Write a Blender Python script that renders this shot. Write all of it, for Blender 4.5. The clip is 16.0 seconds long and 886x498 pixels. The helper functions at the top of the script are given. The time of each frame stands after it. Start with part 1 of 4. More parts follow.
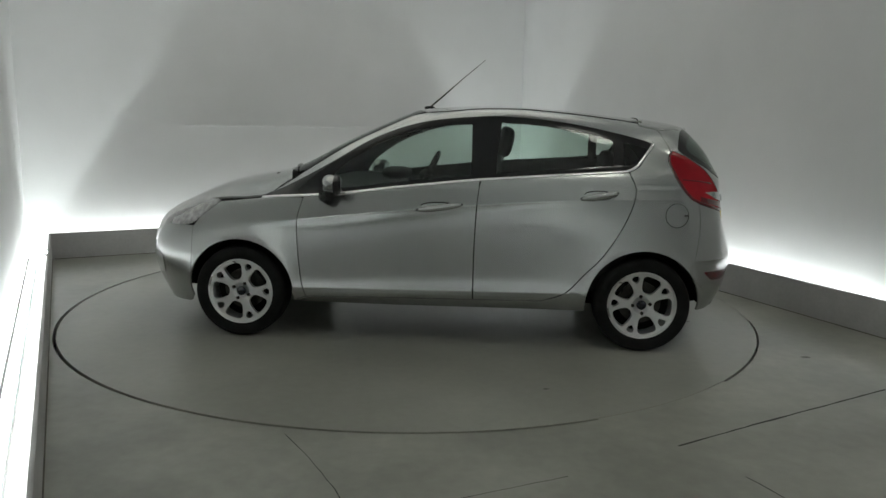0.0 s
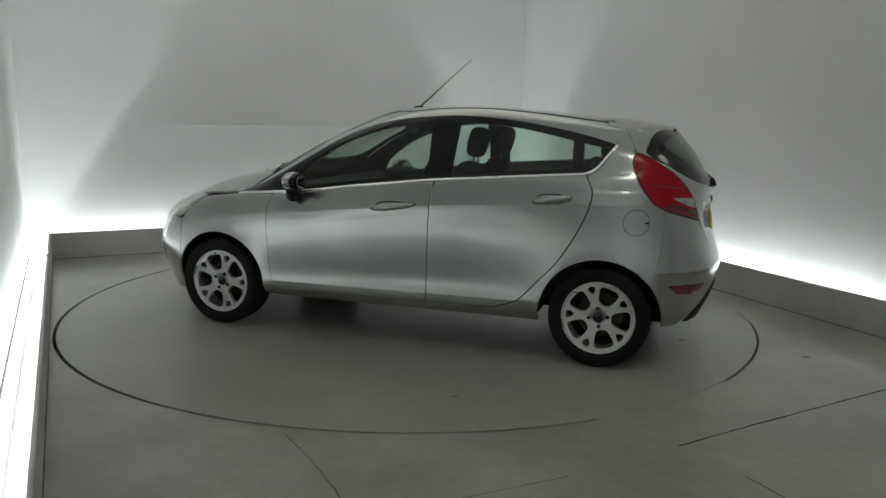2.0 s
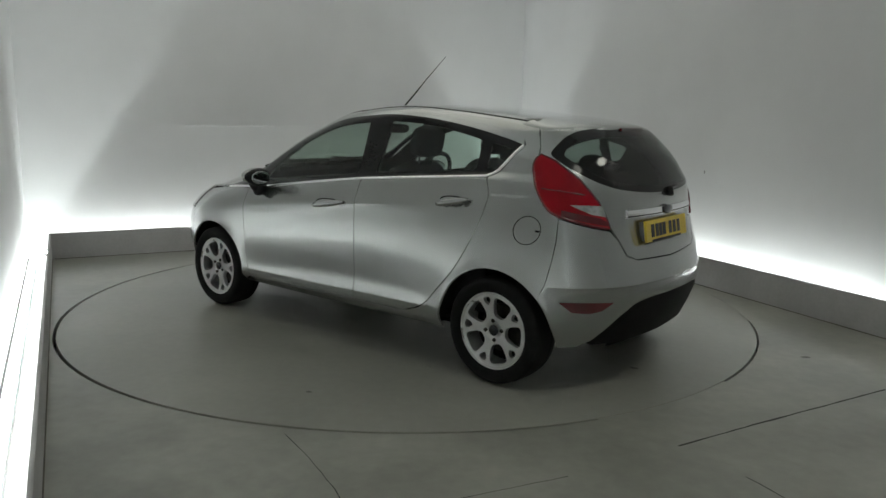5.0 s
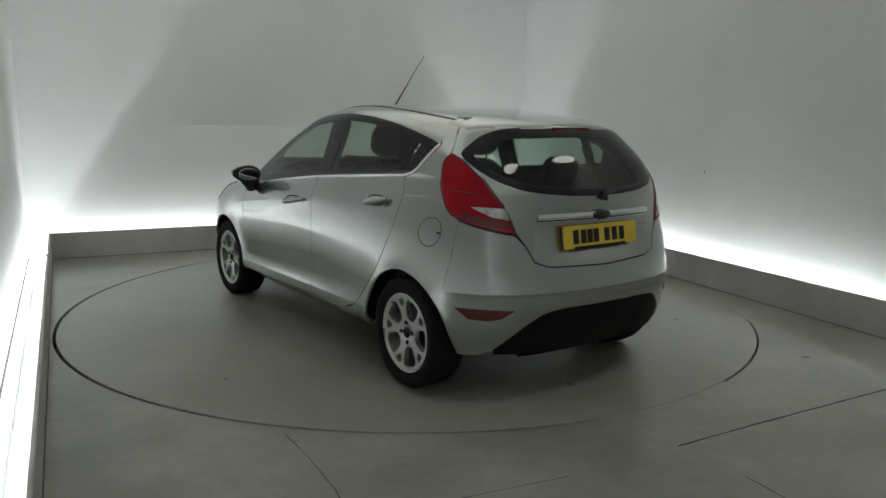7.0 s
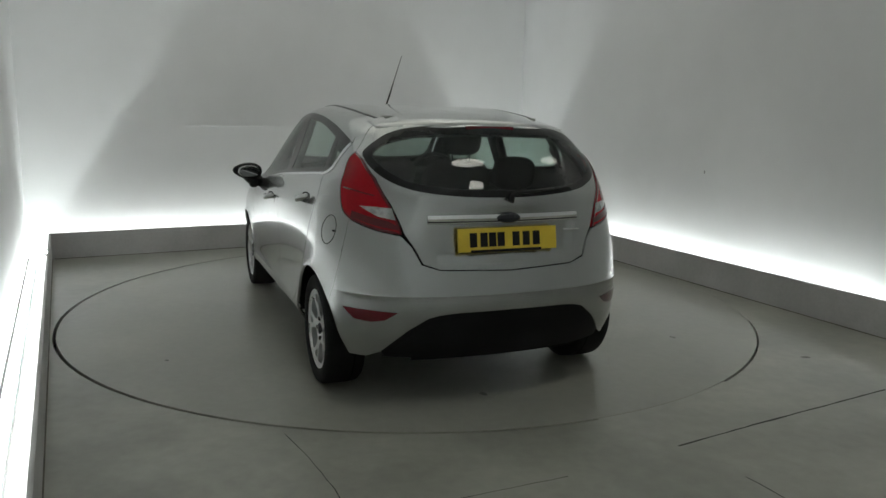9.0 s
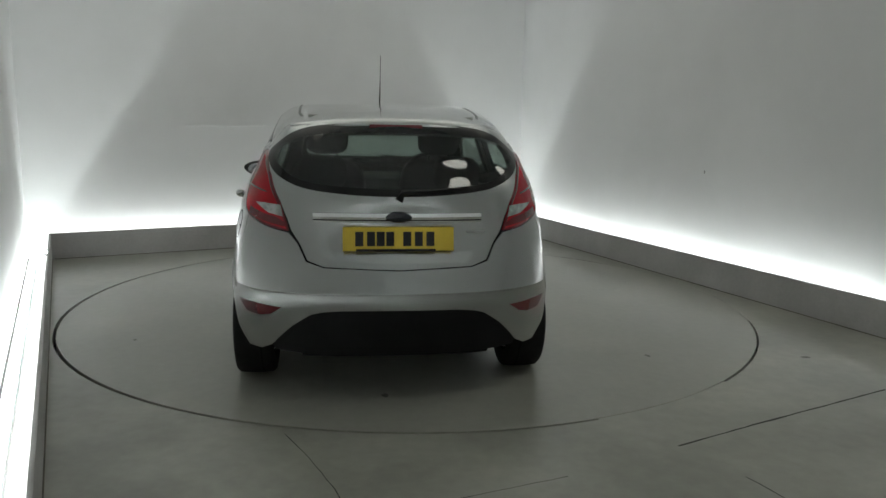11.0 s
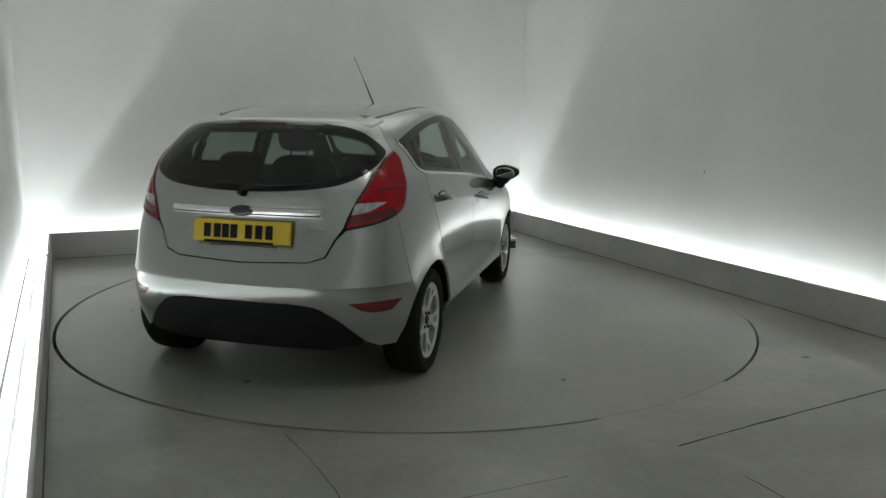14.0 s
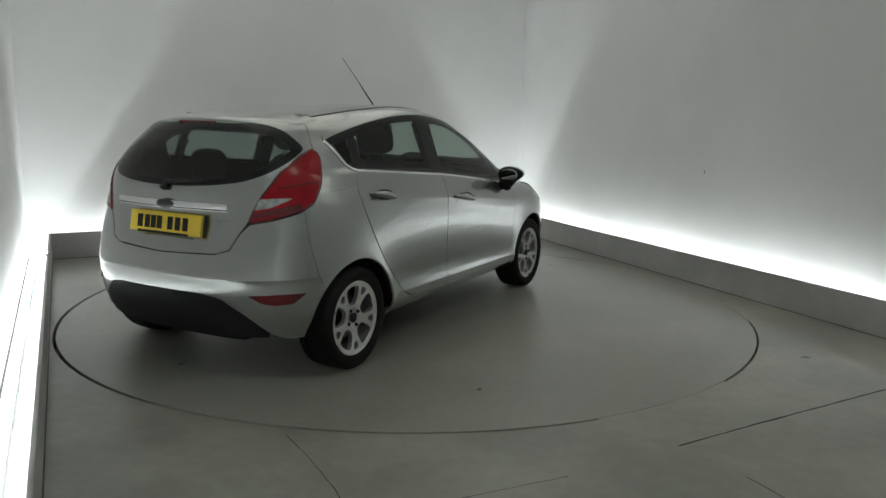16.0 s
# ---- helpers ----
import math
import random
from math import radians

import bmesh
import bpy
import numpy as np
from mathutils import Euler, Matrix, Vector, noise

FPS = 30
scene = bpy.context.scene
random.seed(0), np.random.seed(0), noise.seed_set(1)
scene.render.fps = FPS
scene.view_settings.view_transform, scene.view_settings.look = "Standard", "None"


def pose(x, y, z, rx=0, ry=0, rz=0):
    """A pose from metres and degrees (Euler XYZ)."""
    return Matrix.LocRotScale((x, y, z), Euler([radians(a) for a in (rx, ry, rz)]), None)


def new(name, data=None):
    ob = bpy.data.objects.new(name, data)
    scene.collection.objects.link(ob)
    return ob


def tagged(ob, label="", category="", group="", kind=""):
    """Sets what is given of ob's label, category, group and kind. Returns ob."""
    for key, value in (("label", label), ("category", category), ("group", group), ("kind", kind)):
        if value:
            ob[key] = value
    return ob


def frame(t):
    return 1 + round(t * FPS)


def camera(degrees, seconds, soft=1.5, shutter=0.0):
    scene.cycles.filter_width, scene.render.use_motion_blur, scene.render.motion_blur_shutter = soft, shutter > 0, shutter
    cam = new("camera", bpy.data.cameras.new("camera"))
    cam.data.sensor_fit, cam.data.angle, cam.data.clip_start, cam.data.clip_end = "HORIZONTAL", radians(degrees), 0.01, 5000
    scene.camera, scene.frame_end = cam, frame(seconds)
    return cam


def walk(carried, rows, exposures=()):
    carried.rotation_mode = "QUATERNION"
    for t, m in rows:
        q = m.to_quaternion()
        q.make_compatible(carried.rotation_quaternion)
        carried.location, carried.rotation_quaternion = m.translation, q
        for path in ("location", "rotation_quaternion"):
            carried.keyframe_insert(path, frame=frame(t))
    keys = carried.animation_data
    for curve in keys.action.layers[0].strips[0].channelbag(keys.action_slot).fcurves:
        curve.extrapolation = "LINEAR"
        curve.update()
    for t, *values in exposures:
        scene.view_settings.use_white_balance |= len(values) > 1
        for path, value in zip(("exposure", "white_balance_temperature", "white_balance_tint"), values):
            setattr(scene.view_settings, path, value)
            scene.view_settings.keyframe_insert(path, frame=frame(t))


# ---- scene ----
cam = camera(61.5, 16.0, soft=1.5)
CAM = (Matrix.Translation((0.0, -5.582, 1.379)) @ pose(0, 0, 0, 0, 0, -2.287)
       @ pose(0, 0, 0, 90 - 9.887, 0, 0) @ pose(0, 0, 0, 0, 0, 1.046))
walk(cam, [(0.0, CAM), (16.0, CAM)], [(0.0, 0.12, 6650, 1), (16.0, 0.12, 6650, 1)])

# ---- world and light ----
world = bpy.data.worlds.new("world")
scene.world = world
world.use_nodes = True
world.node_tree.nodes["Background"].inputs[0].default_value = (0.5, 0.55, 0.6, 1)
world.node_tree.nodes["Background"].inputs[1].default_value = 0.02

STRIP = 60.0      # light of the strips in the troughs
PANEL = 5.5       # light of the ceiling panels


# ---- materials ----
def material(name, color, rough=0.5, metal=0.0, spread=0.0, scale=3.0, fine=60.0, bump=0.0, coat=0.0, second=None, ramp=(0.4, 0.65), sheen=0.0):
    """A surface with variation at two scales in colour and gloss, and fine relief."""
    m = bpy.data.materials.new(name)
    m.use_nodes = True
    nt = m.node_tree
    b = nt.nodes["Principled BSDF"]
    b.inputs["Metallic"].default_value = metal
    b.inputs["Roughness"].default_value = rough
    b.inputs["Coat Weight"].default_value = coat
    b.inputs["Coat Roughness"].default_value = 0.04
    b.inputs["Base Color"].default_value = (*color, 1)
    if spread > 0 or bump > 0 or second:
        tc = nt.nodes.new("ShaderNodeTexCoord")
        big = nt.nodes.new("ShaderNodeTexNoise")
        big.inputs["Scale"].default_value = scale
        big.inputs["Detail"].default_value = 6
        small = nt.nodes.new("ShaderNodeTexNoise")
        small.inputs["Scale"].default_value = fine
        small.inputs["Detail"].default_value = 3
        for n in (big, small):
            nt.links.new(tc.outputs["Object"], n.inputs["Vector"])
        r = nt.nodes.new("ShaderNodeValToRGB")
        other = second or tuple(min(1, c * (1 + spread)) for c in color)
        first = color if second else tuple(c * (1 - spread) for c in color)
        r.color_ramp.elements[0].color, r.color_ramp.elements[0].position = (*first, 1), ramp[0]
        r.color_ramp.elements[1].color, r.color_ramp.elements[1].position = (*other, 1), ramp[1]
        nt.links.new(big.outputs["Fac"], r.inputs["Fac"])
        mix = nt.nodes.new("ShaderNodeMixRGB")
        mix.blend_type = "OVERLAY"
        mix.inputs["Fac"].default_value = min(0.5, spread)
        nt.links.new(r.outputs["Color"], mix.inputs["Color1"])
        nt.links.new(small.outputs["Fac"], mix.inputs["Color2"])
        nt.links.new(mix.outputs["Color"], b.inputs["Base Color"])
        rr = nt.nodes.new("ShaderNodeMapRange")
        rr.inputs["From Min"].default_value, rr.inputs["From Max"].default_value = 0.3, 0.7
        rr.inputs["To Min"].default_value, rr.inputs["To Max"].default_value = rough * (1 - 0.5 * spread), min(1, rough * (1 + 0.5 * spread))
        nt.links.new(big.outputs["Fac"], rr.inputs["Value"])
        nt.links.new(rr.outputs["Result"], b.inputs["Roughness"])
        if bump > 0:
            bp = nt.nodes.new("ShaderNodeBump")
            bp.inputs["Strength"].default_value = 0.4
            bp.inputs["Distance"].default_value = bump
            nt.links.new(small.outputs["Fac"], bp.inputs["Height"])
            nt.links.new(bp.outputs["Normal"], b.inputs["Normal"])
    return m


def glow(name, color, strength):
    m = bpy.data.materials.new(name)
    m.use_nodes = True
    b = m.node_tree.nodes["Principled BSDF"]
    b.inputs["Base Color"].default_value = (0.8, 0.8, 0.8, 1)
    b.inputs["Emission Color"].default_value = (*color, 1)
    b.inputs["Emission Strength"].default_value = strength
    return m


def glass(name, tint, gloss=0.06):
    """Thin tinted pane: lets light straight through and mirrors by Fresnel."""
    m = bpy.data.materials.new(name)
    m.use_nodes = True
    nt = m.node_tree
    nt.nodes.remove(nt.nodes["Principled BSDF"])
    tr = nt.nodes.new("ShaderNodeBsdfTransparent")
    tr.inputs[0].default_value = (*tint, 1)
    gl = nt.nodes.new("ShaderNodeBsdfGlossy")
    gl.inputs["Roughness"].default_value = 0.02
    lw = nt.nodes.new("ShaderNodeLayerWeight")
    lw.inputs["Blend"].default_value = 0.5
    pw = nt.nodes.new("ShaderNodeMath")
    pw.operation = "POWER"
    pw.inputs[1].default_value = 4.5
    fr = nt.nodes.new("ShaderNodeMath")
    fr.operation = "MULTIPLY_ADD"
    fr.inputs[1].default_value, fr.inputs[2].default_value = 0.85, gloss
    nt.links.new(lw.outputs["Facing"], pw.inputs[0])
    nt.links.new(pw.outputs[0], fr.inputs[0])
    mx = nt.nodes.new("ShaderNodeMixShader")
    nt.links.new(fr.outputs[0], mx.inputs[0])
    nt.links.new(tr.outputs[0], mx.inputs[1])
    nt.links.new(gl.outputs[0], mx.inputs[2])
    nt.links.new(mx.outputs[0], nt.nodes["Material Output"].inputs["Surface"])
    return m


M_WALL = material("painted_plaster", (0.74, 0.74, 0.75), 0.75, spread=0.04, scale=0.8, fine=90, bump=0.0006)
M_CEIL = material("ceiling_paint", (0.75, 0.75, 0.75), 0.8, spread=0.03, scale=1.0)
M_KERB = material("kerb_paint", (0.46, 0.45, 0.45), 0.55, spread=0.10, scale=1.6, fine=40, bump=0.0006)
M_FLOOR = material("floor_paint", (0.302, 0.301, 0.264), 0.30, spread=0.17, scale=1.3, fine=14, bump=0.0005)
M_DISC = material("turntable_paint", (0.306, 0.304, 0.267), 0.30, spread=0.10, scale=0.9, fine=18, bump=0.0005)
# near-black for the pit bottom and the wall-foot joint
M_GAP = material("gap_black", (0.015, 0.015, 0.014), 0.9, spread=0.3)
M_SEAM = material("seam_filler", (0.05, 0.05, 0.045), 0.85, spread=0.3)
M_TROUGH = material("trough_paint", (0.8, 0.8, 0.8), 0.7, spread=0.04)
M_STRIP = glow("strip_light", (0.93, 0.97, 1.0), STRIP)
M_PANEL = glow("panel_light", (1.0, 0.97, 0.92), PANEL)
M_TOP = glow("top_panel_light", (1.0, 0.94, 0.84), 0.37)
M_BLACKBOX = material("black_plastic_box", (0.02, 0.02, 0.022), 0.5, spread=0.2)
M_GREYMETAL = material("grey_metal", (0.35, 0.35, 0.35), 0.45, 0.6, spread=0.1)


# ---- mesh helpers ----
def thing(name, label="", category="", kind="", group="", at=None):
    ob = new(name)
    ob.empty_display_size = 0.1
    if at is not None:
        ob.matrix_basis = at
    return tagged(ob, label, category, group, kind)


def solid(name, bm, mat, parent=None, label="", category="", kind="", smooth=False, group=""):
    me = bpy.data.meshes.new(name)
    bmesh.ops.recalc_face_normals(bm, faces=bm.faces[:])
    bm.to_mesh(me)
    bm.free()
    for m in (mat if isinstance(mat, (list, tuple)) else [mat]):
        me.materials.append(m)
    if smooth:
        me.shade_smooth()
    ob = new(name, me)
    if parent:
        ob.parent = parent
    return tagged(ob, label, category, group, kind)


def part(name, bm, mat, parent, label="", smooth=False):
    return solid(name, bm, mat, parent, label, smooth=smooth)


def prism(bm, pts, z0, z1):
    """Upright prism over a plan outline."""
    lo = [bm.verts.new((x, y, z0)) for x, y in pts]
    hi = [bm.verts.new((x, y, z1)) for x, y in pts]
    n = len(pts)
    bm.faces.new(lo[::-1])
    bm.faces.new(hi)
    for i in range(n):
        bm.faces.new((lo[i], lo[(i + 1) % n], hi[(i + 1) % n], hi[i]))
    return bm


def box(bm, x0, x1, y0, y1, z0, z1, bevel=0.0):
    b = bmesh.new()
    prism(b, [(x0, y0), (x1, y0), (x1, y1), (x0, y1)], z0, z1)
    if bevel:
        bmesh.ops.bevel(b, geom=b.edges[:], offset=bevel, segments=2, affect="EDGES", profile=0.6)
    me = bpy.data.meshes.new("t")
    b.to_mesh(me)
    b.free()
    bm.from_mesh(me)
    bpy.data.meshes.remove(me)
    return bm


# ---- plan: four sides of the room, each by a point of its kerb's top edge and its way ----
def way(deg):
    return Vector((math.cos(radians(deg)), math.sin(radians(deg))))


SIDES = [  # point, direction (room on its right-hand side), name
    (Vector((-2.347, -0.840)), way(114.8), "west"),
    (Vector((-1.311, 2.516)), way(25.6), "north"),
    (Vector((2.274, 1.174)), way(-68.2), "east"),
    (Vector((0.0, -6.9)), way(205.0), "south"),
]
KERB_H, KERB_T, TROUGH, WALL_T, ROOM_H = 0.25, 0.018, 0.19, 0.12, 3.6


def meet(a, b, off):
    """Corner of two sides, each moved outwards by off."""
    (p, d, _), (q, e, _) = a, b
    p = p + off * Vector((-d.y, d.x))
    q = q + off * Vector((-e.y, e.x))
    k = ((q.x - p.x) * e.y - (q.y - p.y) * e.x) / (d.x * e.y - d.y * e.x)
    return p + k * d


def ring_corners(off):
    return [meet(SIDES[i - 1], SIDES[i], off) for i in range(4)]  # i: start of side i


def side_run(i, o0, o1, trim=0.0, cut=0.0, late=0.0):
    """Plan outline of a strip along side i between two offsets."""
    a, b = ring_corners(o0), ring_corners(o1)
    j = (i + 1) % 4
    d, f = SIDES[i][1] * (trim + late), SIDES[i][1] * (trim + cut)
    return [a[i] + d, a[j] - f, b[j] - f, b[i] + d]


W0 = KERB_T + TROUGH
for i, (_, _, nm) in enumerate(SIDES):
    solid("wall_" + nm, prism(bmesh.new(), side_run(i, W0, W0 + WALL_T), -0.1, ROOM_H), M_WALL, None,
          "off-white painted plain studio wall lit from its foot", "wall", "structure")
    k = bmesh.new()
    prism(k, side_run(i, 0, KERB_T), 0.0, KERB_H)
    bmesh.ops.bevel(k, geom=[e for e in k.edges if all(v.co.z > 0.1 for v in e.verts)], offset=0.004, segments=2, affect="EDGES")
    solid("kerb_" + nm, k, M_KERB, None, "low grey painted board hiding the wall's strip light", "kerb", "structure")
    solid("trough_floor_" + nm, prism(bmesh.new(), side_run(i, KERB_T, W0), 0.0, 0.012), M_TROUGH, None,
          "white floor of the light trough behind the kerb", "trough", "structure")
    st = thing("strip_light", "long white strip light lying in the trough at the wall's foot", "strip light", group="strip lights round the room")
    cut = 4.2 if nm == "east" else 0.0          # the east strip ends short of the room's near end
    late = 2.6 if nm == "south" else 0.0        # and the south one begins past it
    part("housing", prism(bmesh.new(), side_run(i, 0.130, 0.170, 0.10, cut, late), 0.012, 0.035), M_GREYMETAL, st)
    part("diffuser", prism(bmesh.new(), side_run(i, 0.138, 0.162, 0.11, cut, late), 0.035, 0.05), M_STRIP, st, "glowing white diffuser")

solid("ceiling", prism(bmesh.new(), [tuple(v) for v in ring_corners(W0 + WALL_T)], ROOM_H, ROOM_H + 0.1), M_CEIL, None,
      "plain white ceiling", "ceiling", "structure")

# floor with the round opening of the turntable
R_DISC, GAP = 2.446, 0.016
fl = bmesh.new()
N = 180
inner, deep, outer = [], [], []
for a in range(N):
    c_, s_ = math.cos(2 * math.pi * a / N), math.sin(2 * math.pi * a / N)
    inner.append(fl.verts.new(((R_DISC + GAP) * c_ - 0.004, (R_DISC + GAP) * s_ - 0.002, 0)))
    deep.append(fl.verts.new(((R_DISC + GAP) * c_ - 0.004, (R_DISC + GAP) * s_ - 0.002, -0.08)))
    reach = min(((p - Vector((0, 0))).dot(Vector((-d.y, d.x))) + W0 + WALL_T + 0.1) / k for p, d, _ in SIDES for k in [Vector((c_, s_)).dot(Vector((-d.y, d.x)))] if k > 1e-6)
    outer.append(fl.verts.new((reach * c_, reach * s_, 0)))
for a in range(N):
    b = (a + 1) % N
    fl.faces.new((inner[a], outer[a], outer[b], inner[b]))
    fl.faces.new((deep[a], inner[a], inner[b], deep[b]))
solid("floor", fl, M_FLOOR, None, "grey-olive painted concrete floor with faint stains", "floor", "structure")
pit = bmesh.new()
bmesh.ops.create_circle(pit, cap_ends=True, segments=90, radius=2.6, matrix=Matrix.Translation((0, 0, -0.085)))
solid("pit_floor", pit, M_GAP, None, "dark bottom of the turntable pit", "pit", "structure")

turntable = thing("turntable", "round grey painted turntable flush with the floor", "turntable")
dk = bmesh.new()
bmesh.ops.create_cone(dk, cap_ends=True, segments=N, radius1=R_DISC, radius2=R_DISC, depth=0.05, matrix=Matrix.Translation((0, 0, -0.025)))
bmesh.ops.bevel(dk, geom=[e for e in dk.edges if all(v.co.z > -0.001 for v in e.verts)], offset=0.002, segments=1, affect="EDGES")
part("deck", dk, M_DISC, turntable)

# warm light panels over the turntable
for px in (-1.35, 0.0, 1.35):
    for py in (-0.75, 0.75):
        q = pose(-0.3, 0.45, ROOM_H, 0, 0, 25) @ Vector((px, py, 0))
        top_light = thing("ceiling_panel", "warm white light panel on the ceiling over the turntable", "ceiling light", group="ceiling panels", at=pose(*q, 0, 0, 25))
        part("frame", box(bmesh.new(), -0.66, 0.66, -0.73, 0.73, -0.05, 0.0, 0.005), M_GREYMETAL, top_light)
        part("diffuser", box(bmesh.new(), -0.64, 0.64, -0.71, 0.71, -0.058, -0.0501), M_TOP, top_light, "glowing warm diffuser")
# two round ceiling lamps
for x, y in ((1.45, -3.1), (3.15, -1.8)):
    p = thing("ceiling_light", "round white lamp on the ceiling", "ceiling light", group="ceiling lights", at=pose(x, y, ROOM_H, 0, 0, 0))
    ring = bmesh.new()
    bmesh.ops.create_cone(ring, cap_ends=True, segments=40, radius1=0.37, radius2=0.39, depth=0.06, matrix=Matrix.Translation((0, 0, -0.03)))
    part("frame", ring, M_GREYMETAL, p)
    disc = bmesh.new()
    bmesh.ops.create_cone(disc, cap_ends=True, segments=40, radius1=0.33, radius2=0.34, depth=0.012, matrix=Matrix.Translation((0, 0, -0.0665)))
    part("diffuser", disc, M_PANEL, p, "glowing diffuser")

from mathutils.bvhtree import BVHTree
from mathutils.geometry import delaunay_2d_cdt

M_PAINT = material("silver_paint", (0.41, 0.42, 0.415), 0.26, 0.90, spread=0.03, scale=2.0, fine=900, coat=1.0)
M_BLACK = material("black_trim", (0.012, 0.012, 0.013), 0.25, spread=0.15, coat=0.3)
M_TEXBLACK = material("grained_black_plastic", (0.011, 0.011, 0.012), 0.6, spread=0.15, scale=4, fine=400, bump=0.0004)
# near-black of hidden parts, also painted in for the shade inside gaps
M_DARK = material("cavity_shade_black", (0.008, 0.008, 0.008), 0.9, spread=0.2)
M_CHROME = material("chrome", (0.85, 0.85, 0.86), 0.18, 1.0, spread=0.02)
M_RED = material("red_lamp_lens", (0.33, 0.004, 0.012), 0.22, spread=0.12, scale=7, fine=160, bump=0.0008, coat=0.15)
M_DARKRED = material("dark_red_reflector", (0.12, 0.006, 0.012), 0.25, spread=0.15, fine=200, coat=0.8)
M_CLEAR = material("clear_lamp_lens", (0.56, 0.55, 0.55), 0.13, 0.6, spread=0.25, scale=30, fine=90, coat=1.0)
M_ALLOY = material("silver_alloy", (0.72, 0.72, 0.72), 0.28, 0.75, spread=0.06, scale=8, fine=80)
M_TYRE = material("tyre_rubber", (0.014, 0.014, 0.014), 0.75, spread=0.2, scale=12, fine=160, bump=0.0006)
M_DISCBRAKE = material("brake_steel", (0.06, 0.057, 0.052), 0.45, 0.8, spread=0.25, scale=14)
M_PLATE = material("yellow_plate", (0.66, 0.48, 0.04), 0.4, spread=0.05, scale=10)
M_BADGE = material("blue_badge", (0.008, 0.011, 0.022), 0.2, 0.3, spread=0.1, coat=0.8)
M_CLOTH = material("dark_seat_cloth", (0.022, 0.022, 0.025), 0.9, spread=0.25, scale=12, fine=300, bump=0.001)
M_DASH = material("dashboard_plastic", (0.016, 0.016, 0.017), 0.6, spread=0.15, fine=200)
M_LINING = material("pale_roof_lining", (0.30, 0.30, 0.28), 0.9, spread=0.06)
M_GLASS = glass("green_tinted_glass", (0.68, 0.77, 0.72))
M_REARGLASS = glass("dark_tinted_glass", (0.37, 0.43, 0.40), 0.06)
M_MIRROR = material("mirror_glass", (0.45, 0.46, 0.47), 0.03, 1.0)

for m_ in (M_TYRE, M_DARK, M_CLOTH, M_DASH, M_TEXBLACK, M_BLACK, M_RED):
    m_.node_tree.nodes["Principled BSDF"].inputs["Specular IOR Level"].default_value = 0.15

# ---- body shell: half loops from nose to tail, level over level (metres, x forward from the rear axle) ----
SX = [0, 0.38, 0.62, 0.77, 0.84, 0.835, 0.83, 0.832, 0.845, 0.858, 0.80, 0.635, 0.35, 0]


def loop(xs, ys, zs):
    return np.stack([np.array(xs), np.array(ys), np.array(zs)], -1)


